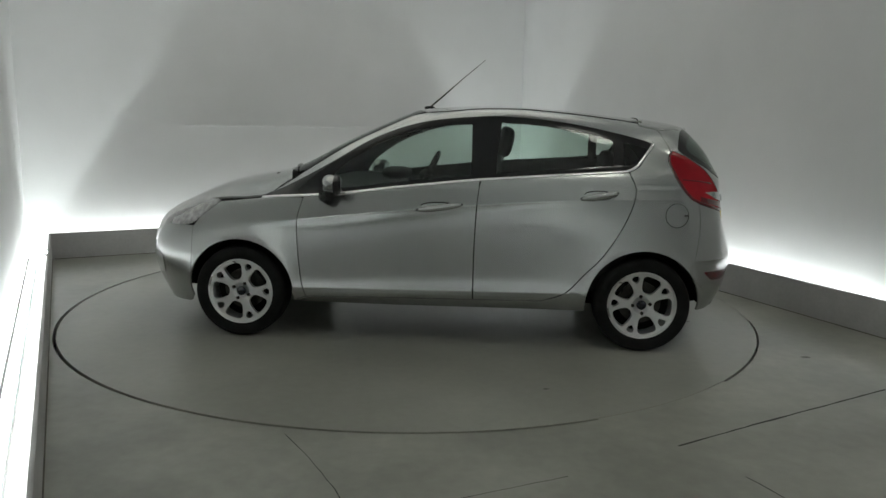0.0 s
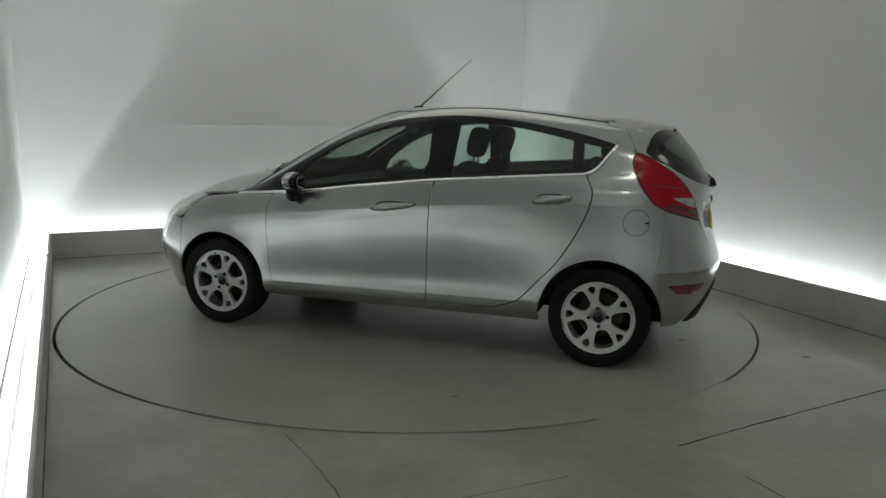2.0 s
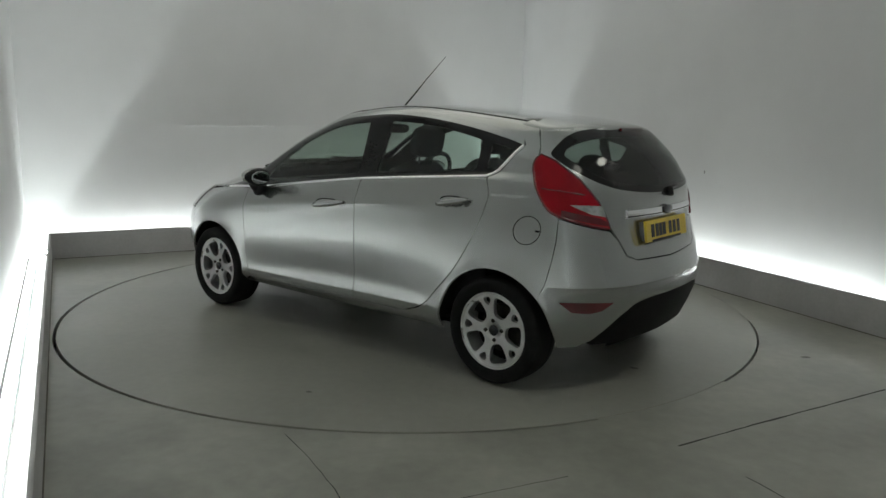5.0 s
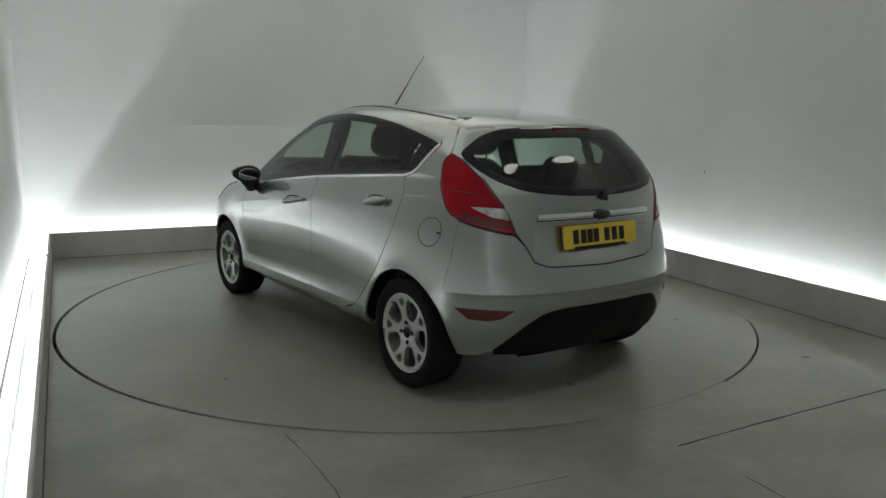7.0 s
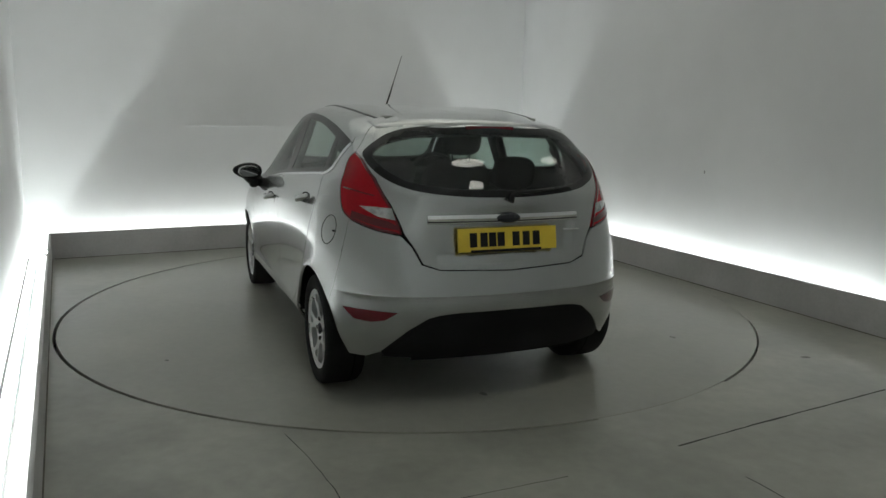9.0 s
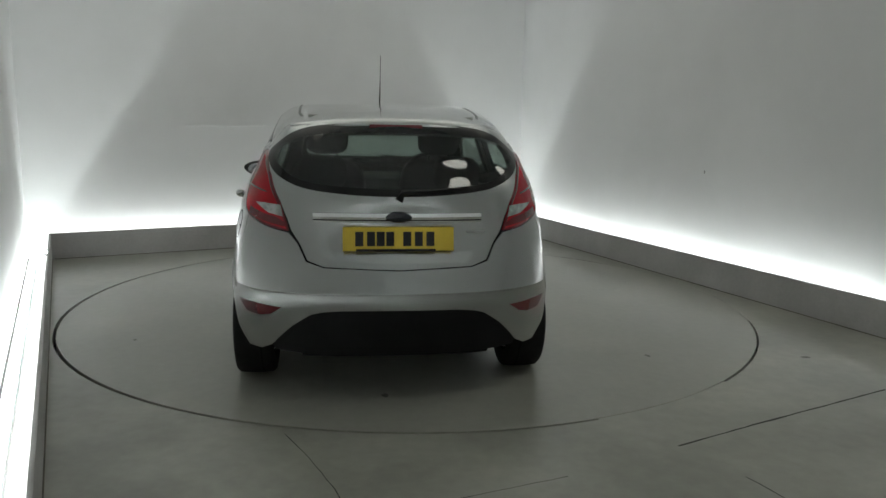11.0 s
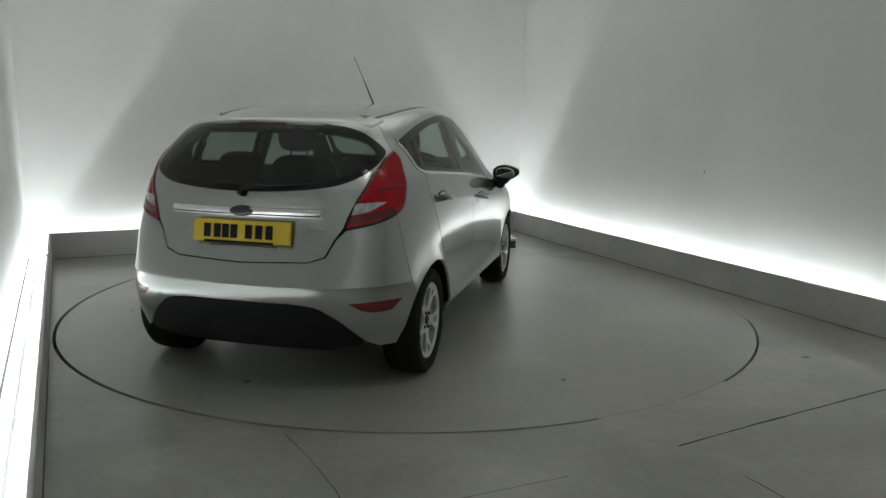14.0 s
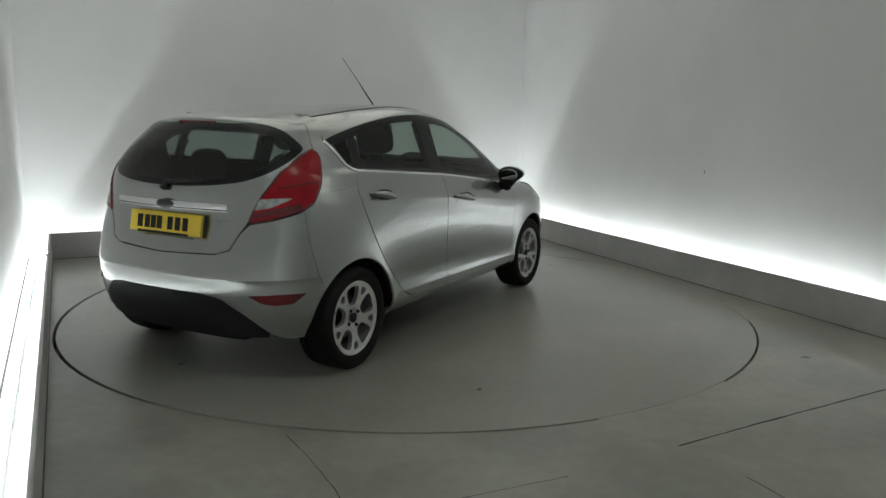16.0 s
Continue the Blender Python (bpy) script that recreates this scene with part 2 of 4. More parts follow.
def shell_levels():
    lv = []
    lv.append(loop([3.18, 3.12, 2.98, 2.80, 2.49, 2.07, 1.5, 1.0, .5, .05, -.28, -.44, -.53, -.55],
                   [0, .38, .60, .70, .74, .76, .765, .77, .775, .78, .735, .60, .33, 0],
                   [.17, .17, .17, .19, .21, .22, .22, .225, .23, .225, .215, .22, .22, .22]))
    lv.append(loop([3.265, 3.20, 3.04, 2.82, 2.49, 2.07, 1.5, 1.0, .5, .05, -.28, -.49, -.60, -.635],
                   [0, .39, .62, .76, .82, .826, .829, .831, .834, .838, .795, .64, .35, 0],
                   [.33, .33, .34, .34, .33, .295, .305, .315, .325, .35, .38, .39, .39, .39]))
    lv.append(loop([3.28, 3.225, 3.07, 2.84, 2.49, 2.07, 1.5, 1.0, .5, .05, -.28, -.51, -.625, -.655],
                   [0, .39, .645, .782, .834, .821, .819, .820, .825, .842, .80, .635, .35, 0],
                   [.50, .50, .50, .50, .48, .385, .415, .445, .465, .52, .54, .53, .52, .52]))
    lv.append(loop([3.26, 3.19, 3.03, 2.81, 2.49, 2.07, 1.5, 1.0, .5, .05, -.28, -.495, -.588, -.618],
                   [0, .38, .635, .78, .836, .834, .834, .833, .822, .818, .772, .63, .35, 0],
                   [.64, .65, .66, .67, .67, .68, .750, .812, .862, .85, .77, .68, .66, .655]))
    lv.append(loop([3.19, 3.11, 2.95, 2.75, 2.49, 2.07, 1.5, 1.0, .5, .05, -.26, -.45, -.535, -.557],
                   [0, .36, .61, .75, .828, .838, .838, .832, .812, .793, .745, .615, .35, 0],
                   [.72, .745, .765, .775, .755, .735, .805, .865, .915, .94, .905, .86, .85, .85]))
    lv.append(loop([3.10, 3.03, 2.88, 2.70, 2.45, 2.10, 1.5, 1.0, .5, .07, -.22, -.415, -.53, -.565],
                   [0, .34, .56, .69, .755, .80, .80, .792, .767, .743, .703, .60, .34, 0],
                   [.775, .794, .818, .846, .874, .895, .96, 1.012, 1.055, 1.08, 1.06, 1.02, 1.01, 1.00]))
    lv.append(loop([2.75, 2.72, 2.62, 2.48, 2.32, 2.12, 1.5, 1.0, .5, .07, -.19, -.375, -.485, -.515],
                   [0, .30, .48, .60, .69, .772, .778, .768, .743, .713, .680, .595, .33, 0],
                   [.938, .933, .926, .92, .916, .92, .985, 1.04, 1.08, 1.11, 1.12, 1.10, 1.10, 1.10]))
    lv.append(loop([2.26, 2.255, 2.245, 2.22, 2.17, 2.05, 1.5, 1.0, .5, .07, -.14, -.32, -.435, -.465],
                   [0, .30, .48, .58, .66, .715, .735, .730, .713, .684, .650, .57, .32, 0],
                   [1.045, 1.042, 1.03, 1.01, .985, .995, 1.08, 1.12, 1.15, 1.175, 1.20, 1.185, 1.19, 1.19]))
    lv.append(loop([1.86, 1.855, 1.85, 1.835, 1.80, 1.69, 1.35, .95, .5, .12, -.07, -.23, -.355, -.39],
                   [0, .30, .46, .55, .61, .655, .675, .68, .67, .65, .61, .54, .31, 0],
                   [1.25, 1.246, 1.236, 1.220, 1.20, 1.195, 1.24, 1.26, 1.265, 1.26, 1.265, 1.27, 1.28, 1.28]))
    lv.append(loop([1.48, 1.475, 1.465, 1.445, 1.41, 1.32, 1.1, .85, .5, .17, -.02, -.16, -.275, -.31],
                   [0, .30, .45, .525, .565, .60, .615, .62, .615, .60, .565, .50, .29, 0],
                   [1.425, 1.415, 1.40, 1.38, 1.365, 1.375, 1.395, 1.41, 1.385, 1.345, 1.33, 1.335, 1.35, 1.36]))
    lv.append(loop([1.40, 1.39, 1.37, 1.33, 1.28, 1.18, 1.0, .8, .5, .2, .02, -.12, -.22, -.25],
                   [0, .28, .40, .46, .49, .51, .52, .525, .52, .51, .48, .42, .25, 0],
                   [1.45, 1.44, 1.43, 1.42, 1.42, 1.43, 1.445, 1.448, 1.428, 1.395, 1.372, 1.360, 1.367, 1.372]))
    lv.append(loop([1.15, 1.14, 1.13, 1.1, 1.05, .97, .85, .72, .5, .28, .12, 0, -.08, -.1],
                   [0, .2, .28, .31, .33, .34, .35, .35, .345, .34, .32, .28, .17, 0],
                   [1.470, 1.466, 1.460, 1.458, 1.458, 1.460, 1.463, 1.461, 1.448, 1.429, 1.412, 1.400, 1.396, 1.396]))
    lv.append(loop(np.linspace(.95, .2, 14), np.zeros(14), np.linspace(1.474, 1.430, 14)))
    return np.array(lv)


def pchip(a, n, mirror=False):
    """Monotone cubic through the rows of a, n steps a row."""
    if mirror:
        a = np.concatenate([a[1:2] * [1, -1, 1], a, a[-2:-1] * [1, -1, 1]])
    d = np.diff(a, axis=0)
    m = np.zeros_like(a)
    p = d[:-1] * d[1:]
    with np.errstate(divide="ignore", invalid="ignore"):
        m[1:-1] = np.where(p > 0, 2 * p / (d[:-1] + d[1:]), 0)
    m[0], m[-1] = d[0], d[-1]
    if mirror:
        a, m, d = a[1:-1], m[1:-1], d[1:-1]
    t = np.linspace(0, 1, n, endpoint=False)[:, None]
    out = []
    for i in range(len(a) - 1):
        sh = [1] * (a.ndim - 1)
        tt = t.reshape(n, *sh)
        out.append(a[i] * (2 * tt**3 - 3 * tt**2 + 1) + m[i] * (tt**3 - 2 * tt**2 + tt) + a[i + 1] * (3 * tt**2 - 2 * tt**3) + m[i + 1] * (tt**3 - tt**2))
    out.append(a[-1:])
    return np.concatenate(out)


def shell_grid(n=9):
    g = pchip(shell_levels(), n)                                   # levels
    g = np.stack([pchip(row, n, True) for row in g])               # along the loops
    full = np.concatenate([g, (g * [1, -1, 1])[:, -2:0:-1]], 1)    # closed loops
    for _ in range(5):                                             # ease the knots
        s = full.copy()
        s[1:-1] = full[1:-1] * 0.5 + 0.125 * (full[2:] + full[:-2] + np.roll(full, 1, 1)[1:-1] + np.roll(full, -1, 1)[1:-1])
        full = s
    return full


GRID = shell_grid()
NL, NS = GRID.shape[:2]
gu = np.roll(GRID, -1, 1) - np.roll(GRID, 1, 1)
gv = np.gradient(GRID, axis=0)
GN = np.cross(gu, gv)
GN /= np.linalg.norm(GN, axis=-1, keepdims=True) + 1e-12
if GN[40, 60, 1] * GRID[40, 60, 1] < 0:
    GN = -GN
GN[-1] = (0, 0, 1)
SV = GRID.reshape(-1, 3)
SN = GN.reshape(-1, 3)
SF = [(i * NS + j, i * NS + (j + 1) % NS, (i + 1) * NS + (j + 1) % NS, (i + 1) * NS + j) for i in range(NL - 1) for j in range(NS)]
ST = [t for f in SF for t in ((f[0], f[1], f[2]), (f[0], f[2], f[3]))]
BVH = BVHTree.FromPolygons([Vector(v) for v in SV], ST)


def ease(a, b, v):
    """0 at a, 1 at b, smooth between."""
    k = min(1.0, max(0.0, (v - a) / (b - a)))
    return k * k * (3 - 2 * k)


def shoulder(x):
    return .926 - .02 * (x - .28) - .048 * max(0, x - .28) ** 1.5


def hem(x):
    return .338 + .012 * (2.0 - x)


def relief(x, y, z):
    """Pressed creases, arch lips and hollows of the body's sheet metal, in metres out of the smooth shell."""
    y = abs(y)
    h = 0.0
    if y > .66 and z < 1.0:
        on = ease(.66, .76, y)
        s = z - shoulder(x)                                                   # shoulder crease through the handles
        k = on * ease(-.30, .05, x) * ease(2.40, 1.95, x)
        if s > 0:
            h += k * .0045 * math.exp(-s / .04)
        else:
            h += k * (.0045 * math.exp(s / .02) + .0035 * (s / .05) * math.exp(1 + s / .05))
        s = z - hem(x)                                                        # lower crease of the doors
        k = on * ease(.25, .5, x) * ease(2.2, 2.05, x)
        h += k * .0045 * math.exp(-s / .05 if s > 0 else s / .018)
        for hx in (2.489, 0.0):
            r = math.hypot(x - hx, z - .283) - .345
            h += on * .010 * math.exp(-max(0, r) / .03)
    if x < -.24 and z < .80:
        s = z - .572                                                          # ledge round the rear bumper
        h += ease(-.26, -.46, x) * .0065 * (math.exp(-s / .05) if s > 0 else 1.5 * math.exp(s / .022) - .5 * math.exp(s / .08))
    if x < -.35 and y < .45 and .70 < z < .93:
        h -= .009 * ease(.43, .34, y + .25 * (.90 - z)) * ease(.69, .765, z) * ease(.905, .892, z)   # hollow round the plate
    return h


def cast(origin, direction):
    """Place and normal on the body shell."""
    hit, nrm, idx, _ = BVH.ray_cast(Vector(origin), Vector(direction))
    if hit is None:
        hit, nrm, idx, _ = BVH.find_nearest(Vector(origin) + Vector(direction) * 3)
    a, b, c = ST[idx]
    P = np.array(hit)
    w = [np.linalg.norm(np.cross(SV[q] - P, SV[r] - P)) + 1e-12 for q, r in ((b, c), (c, a), (a, b))]
    n = (SN[a] * w[0] + SN[b] * w[1] + SN[c] * w[2]) / sum(w)
    n /= np.linalg.norm(n)
    h = relief(*P)
    if abs(h) > 1e-5:
        e = 0.002
        g = np.array((relief(P[0] + e, P[1], P[2]) - h, relief(P[0], P[1] + e, P[2]) - h, relief(P[0], P[1], P[2] + e) - h)) / e
        n = n - (g - n * (g @ n))
        n /= np.linalg.norm(n)
    return P - np.array(direction) * h, n


REAR_X, FRONT_X = 0.30, 2.5
Q = math.sqrt(0.5)


def drop(kind, a, b):
    """From plan numbers of a projection to the shell."""
    if kind == "side":
        return cast((a, 3, b), (0, -1, 0))
    if kind == "top":
        return cast((a, b, 3), (0, 0, -1))
    if kind == "rear":
        return cast((-3, a, b), (1, 0, 0))
    if kind == "rim":
        d = np.array((0, Q, Q))
        return cast(np.array((a, -Q * b, Q * b)) + 3 * d, -d)
    f = a / 0.8
    if kind == "tail":
        d = np.array((-math.cos(f), math.sin(f), 0))
        return cast(np.array((REAR_X, 0, b)) + 3 * d, -d)
    d = np.array((math.cos(f), math.sin(f), 0))      # nose
    return cast(np.array((FRONT_X, 0, b)) + 3 * d, -d)


def flat(kind, p):
    """From a place to the plan numbers of a projection."""
    x, y, z = p
    if kind == "side":
        return (x, z)
    if kind == "top":
        return (x, y)
    if kind == "rear":
        return (y, z)
    if kind == "rim":
        return (x, Q * (z - y))
    if kind == "tail":
        return (0.8 * math.atan2(y, REAR_X - x), z)
    return (0.8 * math.atan2(y, x - FRONT_X), z)


def side(pts):
    return [drop("side", x, z)[0] for x, z in pts]


def top(pts):
    return [drop("top", x, y)[0] for x, y in pts]


def rear(pts):
    return [drop("rear", y, z)[0] for y, z in pts]


def arc(cx, cz, r, a0, a1, n=24):
    return [(cx + r * math.cos(radians(a0 + (a1 - a0) * i / n)), cz + r * math.sin(radians(a0 + (a1 - a0) * i / n))) for i in range(n + 1)]


def resample(pts, step, closed=True):
    pts = [np.array(p, float) for p in pts]
    out = []
    n = len(pts)
    for i in range(n if closed else n - 1):
        a, b = pts[i], pts[(i + 1) % n]
        k = max(1, int(np.linalg.norm(b - a) / step))
        out += [a + (b - a) * j / k for j in range(k)]
    if not closed:
        out.append(pts[-1])
    return out


def curve(pts, n=6):
    """Rounded line through plan points."""
    return [tuple(p) for p in pchip_chord(np.array(pts, float), n)]


def pchip_chord(a, n):
    t = np.concatenate([[0], np.cumsum(np.linalg.norm(np.diff(a, axis=0), axis=1))])
    out = []
    for i in range(len(a) - 1):
        m0 = (a[i + 1] - a[i - 1]) / (t[i + 1] - t[i - 1]) if i else (a[1] - a[0]) / t[1]
        m1 = (a[i + 2] - a[i]) / (t[i + 2] - t[i]) if i + 2 < len(a) else (a[-1] - a[-2]) / (t[-1] - t[-2])
        h = t[i + 1] - t[i]
        for k in range(n):
            s = k / n
            out.append(a[i] * (2 * s**3 - 3 * s**2 + 1) + h * m0 * (s**3 - 2 * s**2 + s) + a[i + 1] * (3 * s**2 - 2 * s**3) + h * m1 * (s**3 - s**2))
    out.append(a[-1])
    return out


def inside(p, poly):
    x, y = p
    c = False
    j = len(poly) - 1
    for i in range(len(poly)):
        (xi, yi), (xj, yj) = poly[i], poly[j]
        if (yi > y) != (yj > y) and x < (xj - xi) * (y - yi) / (yj - yi) + xi:
            c = not c
        j = i
    return c


def guides(kind):
    """Rows of mesh points that follow the creases, so that they stay crisp."""
    if kind == "side":
        for i in range(260):
            x = -.25 + .01 * i
            for d in (-.05, -.028, -.012, 0, .012, .03):
                yield x, shoulder(x) + d
            for d in (-.024, -.010, 0, .014, .034):
                yield x, hem(x) + d
        for hx in (2.489, 0.0):
            for i in range(120):
                for r in (.354, .366, .382, .402):
                    yield hx + r * math.cos(i * math.pi / 60), .283 + r * math.sin(i * math.pi / 60)
    if kind == "tail":
        for i in range(-110, 111):
            for d in (-.035, -.018, -.007, 0, .012, .03):
                yield .01 * i, .572 + d


def patch(kind, outline, holes=(), step=0.03, lift=0.0, thick=0.012):
    """A panel cut out of the shell: outline and holes are places; returns verts, faces, normals."""
    rings = [[tuple(q) for q in resample([flat(kind, p) for p in r], step)] for r in (outline, *holes)]
    pts, edges = [], []
    for r in rings:
        k = len(pts)
        pts += r
        edges += [(k + i, k + (i + 1) % len(r)) for i in range(len(r))]
    xs, ys = [p[0] for p in rings[0]], [p[1] for p in rings[0]]
    row = 0
    edge = np.array(pts)
    extra = []
    if step < 0.02:
        for p in guides(kind):
            if inside(p, rings[0]) and not any(inside(p, h) for h in rings[1:]) and ((edge - p) ** 2).sum(1).min() > (0.4 * step) ** 2:
                extra.append(p)
    fixed = np.array(pts + extra)
    pts += extra
    y = min(ys) + step / 2
    while y < max(ys):
        x = min(xs) + (row % 2) * step / 2
        while x < max(xs):
            if inside((x, y), rings[0]) and not any(inside((x, y), h) for h in rings[1:]):
                if ((fixed - (x, y)) ** 2).sum(1).min() > (0.55 * step) ** 2:
                    pts.append((x, y))
            x += step
        y += step * 0.87
        row += 1
    v2, e2, f2, *_ = delaunay_2d_cdt([Vector(p) for p in pts], edges, [], 0, 1e-6)
    faces = []
    for f in f2:
        c = sum((v2[i] for i in f), Vector((0, 0))) / len(f)
        if inside(c, rings[0]) and not any(inside(c, h) for h in rings[1:]):
            faces.append(tuple(f))
    got = [drop(kind, p[0], p[1]) for p in v2]
    P = [g[0] + g[1] * lift for g in got]
    Nn = [g[1] for g in got]
    count = {}
    for f in faces:
        for i in range(len(f)):
            count.setdefault(frozenset((f[i], f[(i + 1) % len(f)])), []).append((f[i], f[(i + 1) % len(f)]))
    if len(faces):                                             # faces look outwards
        f = faces[len(faces) // 2]
        a, b, c = (P[i] for i in f[:3])
        if np.cross(b - a, c - a) @ Nn[f[0]] < 0:
            faces = [g[::-1] for g in faces]
            count = {k: [e[::-1] for e in v] for k, v in count.items()}
    used = sorted({i for f in faces for i in f})
    idx = {k: i for i, k in enumerate(used)}
    V = [P[i] for i in used]
    NV = [Nn[i] for i in used]
    F = [tuple(idx[i] for i in f) for f in faces]
    if thick:
        for es in count.values():
            if len(es) == 1:
                a, b = es[0]
                k = len(V)
                V += [P[a], P[b], P[b] - Nn[b] * thick, P[a] - Nn[a] * thick]
                NV += [Nn[a], Nn[b], Nn[b], Nn[a]]
                F.append((k, k + 3, k + 2, k + 1))
    return V, F, NV


def panel(name, data, mat, parent, label="", flip=False):
    """Links a patch as one mesh, mirrored to the other side of the car where asked."""
    V, F, NV = data
    if flip:
        V = [v * [1, -1, 1] for v in V]
        NV = [v * [1, -1, 1] for v in NV]
        F = [f[::-1] for f in F]
    me = bpy.data.meshes.new(name)
    me.from_pydata([tuple(v) for v in V], [], F)
    me.materials.append(mat)
    me.shade_smooth()
    me.normals_split_custom_set_from_vertices([tuple(v) for v in NV])
    ob = new(name, me)
    ob.parent = parent
    return tagged(ob, label)


def both(name, data, mat, parent, label=""):
    return [panel(name, data, mat, parent, label, s) for s in (False, True)]


def ribbon(kind, pts, width, lift=0.003, step=0.02, depth=0.004, closed=False):
    """A raised strip laid along a line on the shell."""
    q = resample([flat(kind, p) for p in pts], step, closed)
    got = [drop(kind, *p) for p in q]
    n = len(got)
    V, F, NV = [], [], []
    for i in range(n):
        p, nr = got[i]
        a = got[(i - 1) % n if closed else max(0, i - 1)][0]
        b = got[(i + 1) % n if closed else min(n - 1, i + 1)][0]
        t = (b - a) / (np.linalg.norm(b - a) + 1e-9)
        s = np.cross(nr, t)
        V += [p - s * width / 2 - nr * depth, p - s * width * 0.4 + nr * lift, p + s * width * 0.4 + nr * lift, p + s * width / 2 - nr * depth]
        NV += [-s, (nr * 2 - s) / 2.24, (nr * 2 + s) / 2.24, s]
    for i in range(n if closed else n - 1):
        for k in range(3):
            a, b = 4 * i + k, 4 * ((i + 1) % n) + k
            F.append((a, b, b + 1, a + 1))
    a, b, c = (V[i] for i in F[1][:3])
    if np.cross(b - a, c - a) @ got[0][1] < 0:
        F = [f[::-1] for f in F]
    return V, F, NV


def mirror_bm(bm):
    for v in bm.verts:
        v.co.y = -v.co.y
    bmesh.ops.reverse_faces(bm, faces=bm.faces[:])
    return bm


def lathe(profile, seg=64, axis="y"):
    """Turned ring from (radius, across) points about the y axis."""
    bm = bmesh.new()
    rows = []
    for k in range(seg):
        a = 2 * math.pi * k / seg
        rows.append([bm.verts.new((r * math.cos(a), w, r * math.sin(a))) for r, w in profile])
    for k in range(seg):
        p, q = rows[k], rows[(k + 1) % seg]
        for i in range(len(profile) - 1):
            bm.faces.new((p[i], q[i], q[i + 1], p[i + 1]))
    return bm


def tube(pts, radii, seg=10):
    bm = bmesh.new()
    rows = []
    for i, p in enumerate(pts):
        p = Vector(p)
        t = (Vector(pts[min(i + 1, len(pts) - 1)]) - Vector(pts[max(i - 1, 0)])).normalized()
        u = t.orthogonal().normalized() if i == 0 else (u - t * u.dot(t)).normalized()
        w = t.cross(u)
        rows.append([bm.verts.new(p + radii[i] * (math.cos(2 * math.pi * k / seg) * u + math.sin(2 * math.pi * k / seg) * w)) for k in range(seg)])
    for a, b in zip(rows, rows[1:]):
        for k in range(seg):
            bm.faces.new((a[k], a[(k + 1) % seg], b[(k + 1) % seg], b[k]))
    bm.faces.new(rows[0][::-1])
    bm.faces.new(rows[-1])
    return bm


def blob(size, at, power=2.6, seg=28, rings=16, tilt=None):
    """Rounded block: a superellipsoid."""
    bm = bmesh.new()
    bmesh.ops.create_uvsphere(bm, u_segments=seg, v_segments=rings, radius=1)
    for v in bm.verts:
        c = [math.copysign(abs(k) ** (2 / power), k) for k in v.co]
        v.co = Vector((c[0] * size[0] / 2, c[1] * size[1] / 2, c[2] * size[2] / 2))
        if tilt:
            v.co = tilt.to_3x3() @ v.co
        v.co += Vector(at)
    return bm


car = thing("car", "silver five-door hatchback car with alloy wheels standing on the turntable", "car")

# ---- lines of the car's side (x, z) ----
ARCH = 0.345
HUBS = (2.489, 0.0)
HUB_Z = 0.283
BELT = [(2.345, .889), (2.265, .897), (2.07, .909), (1.86, .924), (1.51, .972), (1.17, 1.012), (.997, 1.030), (.66, 1.056), (.327, 1.081), (.122, 1.096)]
DLO_TOP = [(-.040, 1.252), (.016, 1.272), (.153, 1.307), (.324, 1.343), (.495, 1.371), (.667, 1.391), (.908, 1.403), (1.184, 1.386), (1.358, 1.361),
           (1.534, 1.313), (1.711, 1.236), (1.89, 1.127), (2.175, .968), (2.345, .890)]
DLO_BACK = [(.122, 1.096), (.085, 1.104), (.055, 1.125), (-.040, 1.252)]
GAP_F = curve([(2.079, .900), (2.114, .753), (2.112, .542), (2.094, .364), (2.068, .278)], 4)
GAP_M = curve([(.998, 1.026), (1.015, .851), (1.025, .575), (1.026, .296)], 4)
GAP_R = curve([(.112, 1.088), (.070, .978), (.119, .809), (.24, .6), (.367, .457), (.464, .356), (.60, .302)], 5)
LAMP_FRONT = [(-.140, 1.208), (-.134, 1.155), (-.158, 1.095), (-.189, 1.035), (-.264, .942), (-.32, .912)]
DITCH = [(.02, .468), (.2, .495), (.5, .508), (.8, .512), (1.18, .497), (1.33, .455), (1.45, .482), (1.78, .552), (2.13, .622)]


def shift(line, dx=0.0, dz=0.0):
    return [(x + dx, z + dz) for x, z in line]


G = 0.003  # half of a panel gap
below = [p for p in shift(BELT, 0, -0.010)]
fd_top = [p for p in below if 1.005 < p[0] < 2.07]
rd_top = [p for p in below if .13 < p[0] < .99]
front_door = side([(2.074, .897)] + fd_top + [(1.003, 1.018)] + shift(GAP_M[1:], G) + [(1.6, .288)] + shift(GAP_F[::-1][:-1], -G))
rear_door = side([(.990, 1.019)] + rd_top + shift(GAP_R, G, 0.001) + [(1.022, .296)] + shift(GAP_M[::-1][1:-1], -G))

doors_f = both("front_door", patch("side", front_door, step=0.016), M_PAINT, car)
doors_r = both("rear_door", patch("side", rear_door, step=0.016), M_PAINT, car)

sill = side([(2.063, .272), (1.6, .282), (1.02, .290), (.60, .296), (.52, .322), (.455, .352), (.402, .357), (.343, .334), (.346, .28), (.345, .237), (.98, .234), (1.5, .229), (2.06, .231), (2.15, .236)])
both("sill", patch("side", sill, step=0.016), M_PAINT, car)

fender = side([(2.084, .890)] + shift(GAP_F[1:], G) + [(2.155, .24)] + arc(2.489, HUB_Z, ARCH, 187, 21) +
              [(2.802, .55), (2.79, .690), (2.745, .750), (2.625, .845), (2.45, .868), (2.355, .880), (2.265, .889)])
both("front_wing", patch("side", fender, step=0.018), M_PAINT, car)

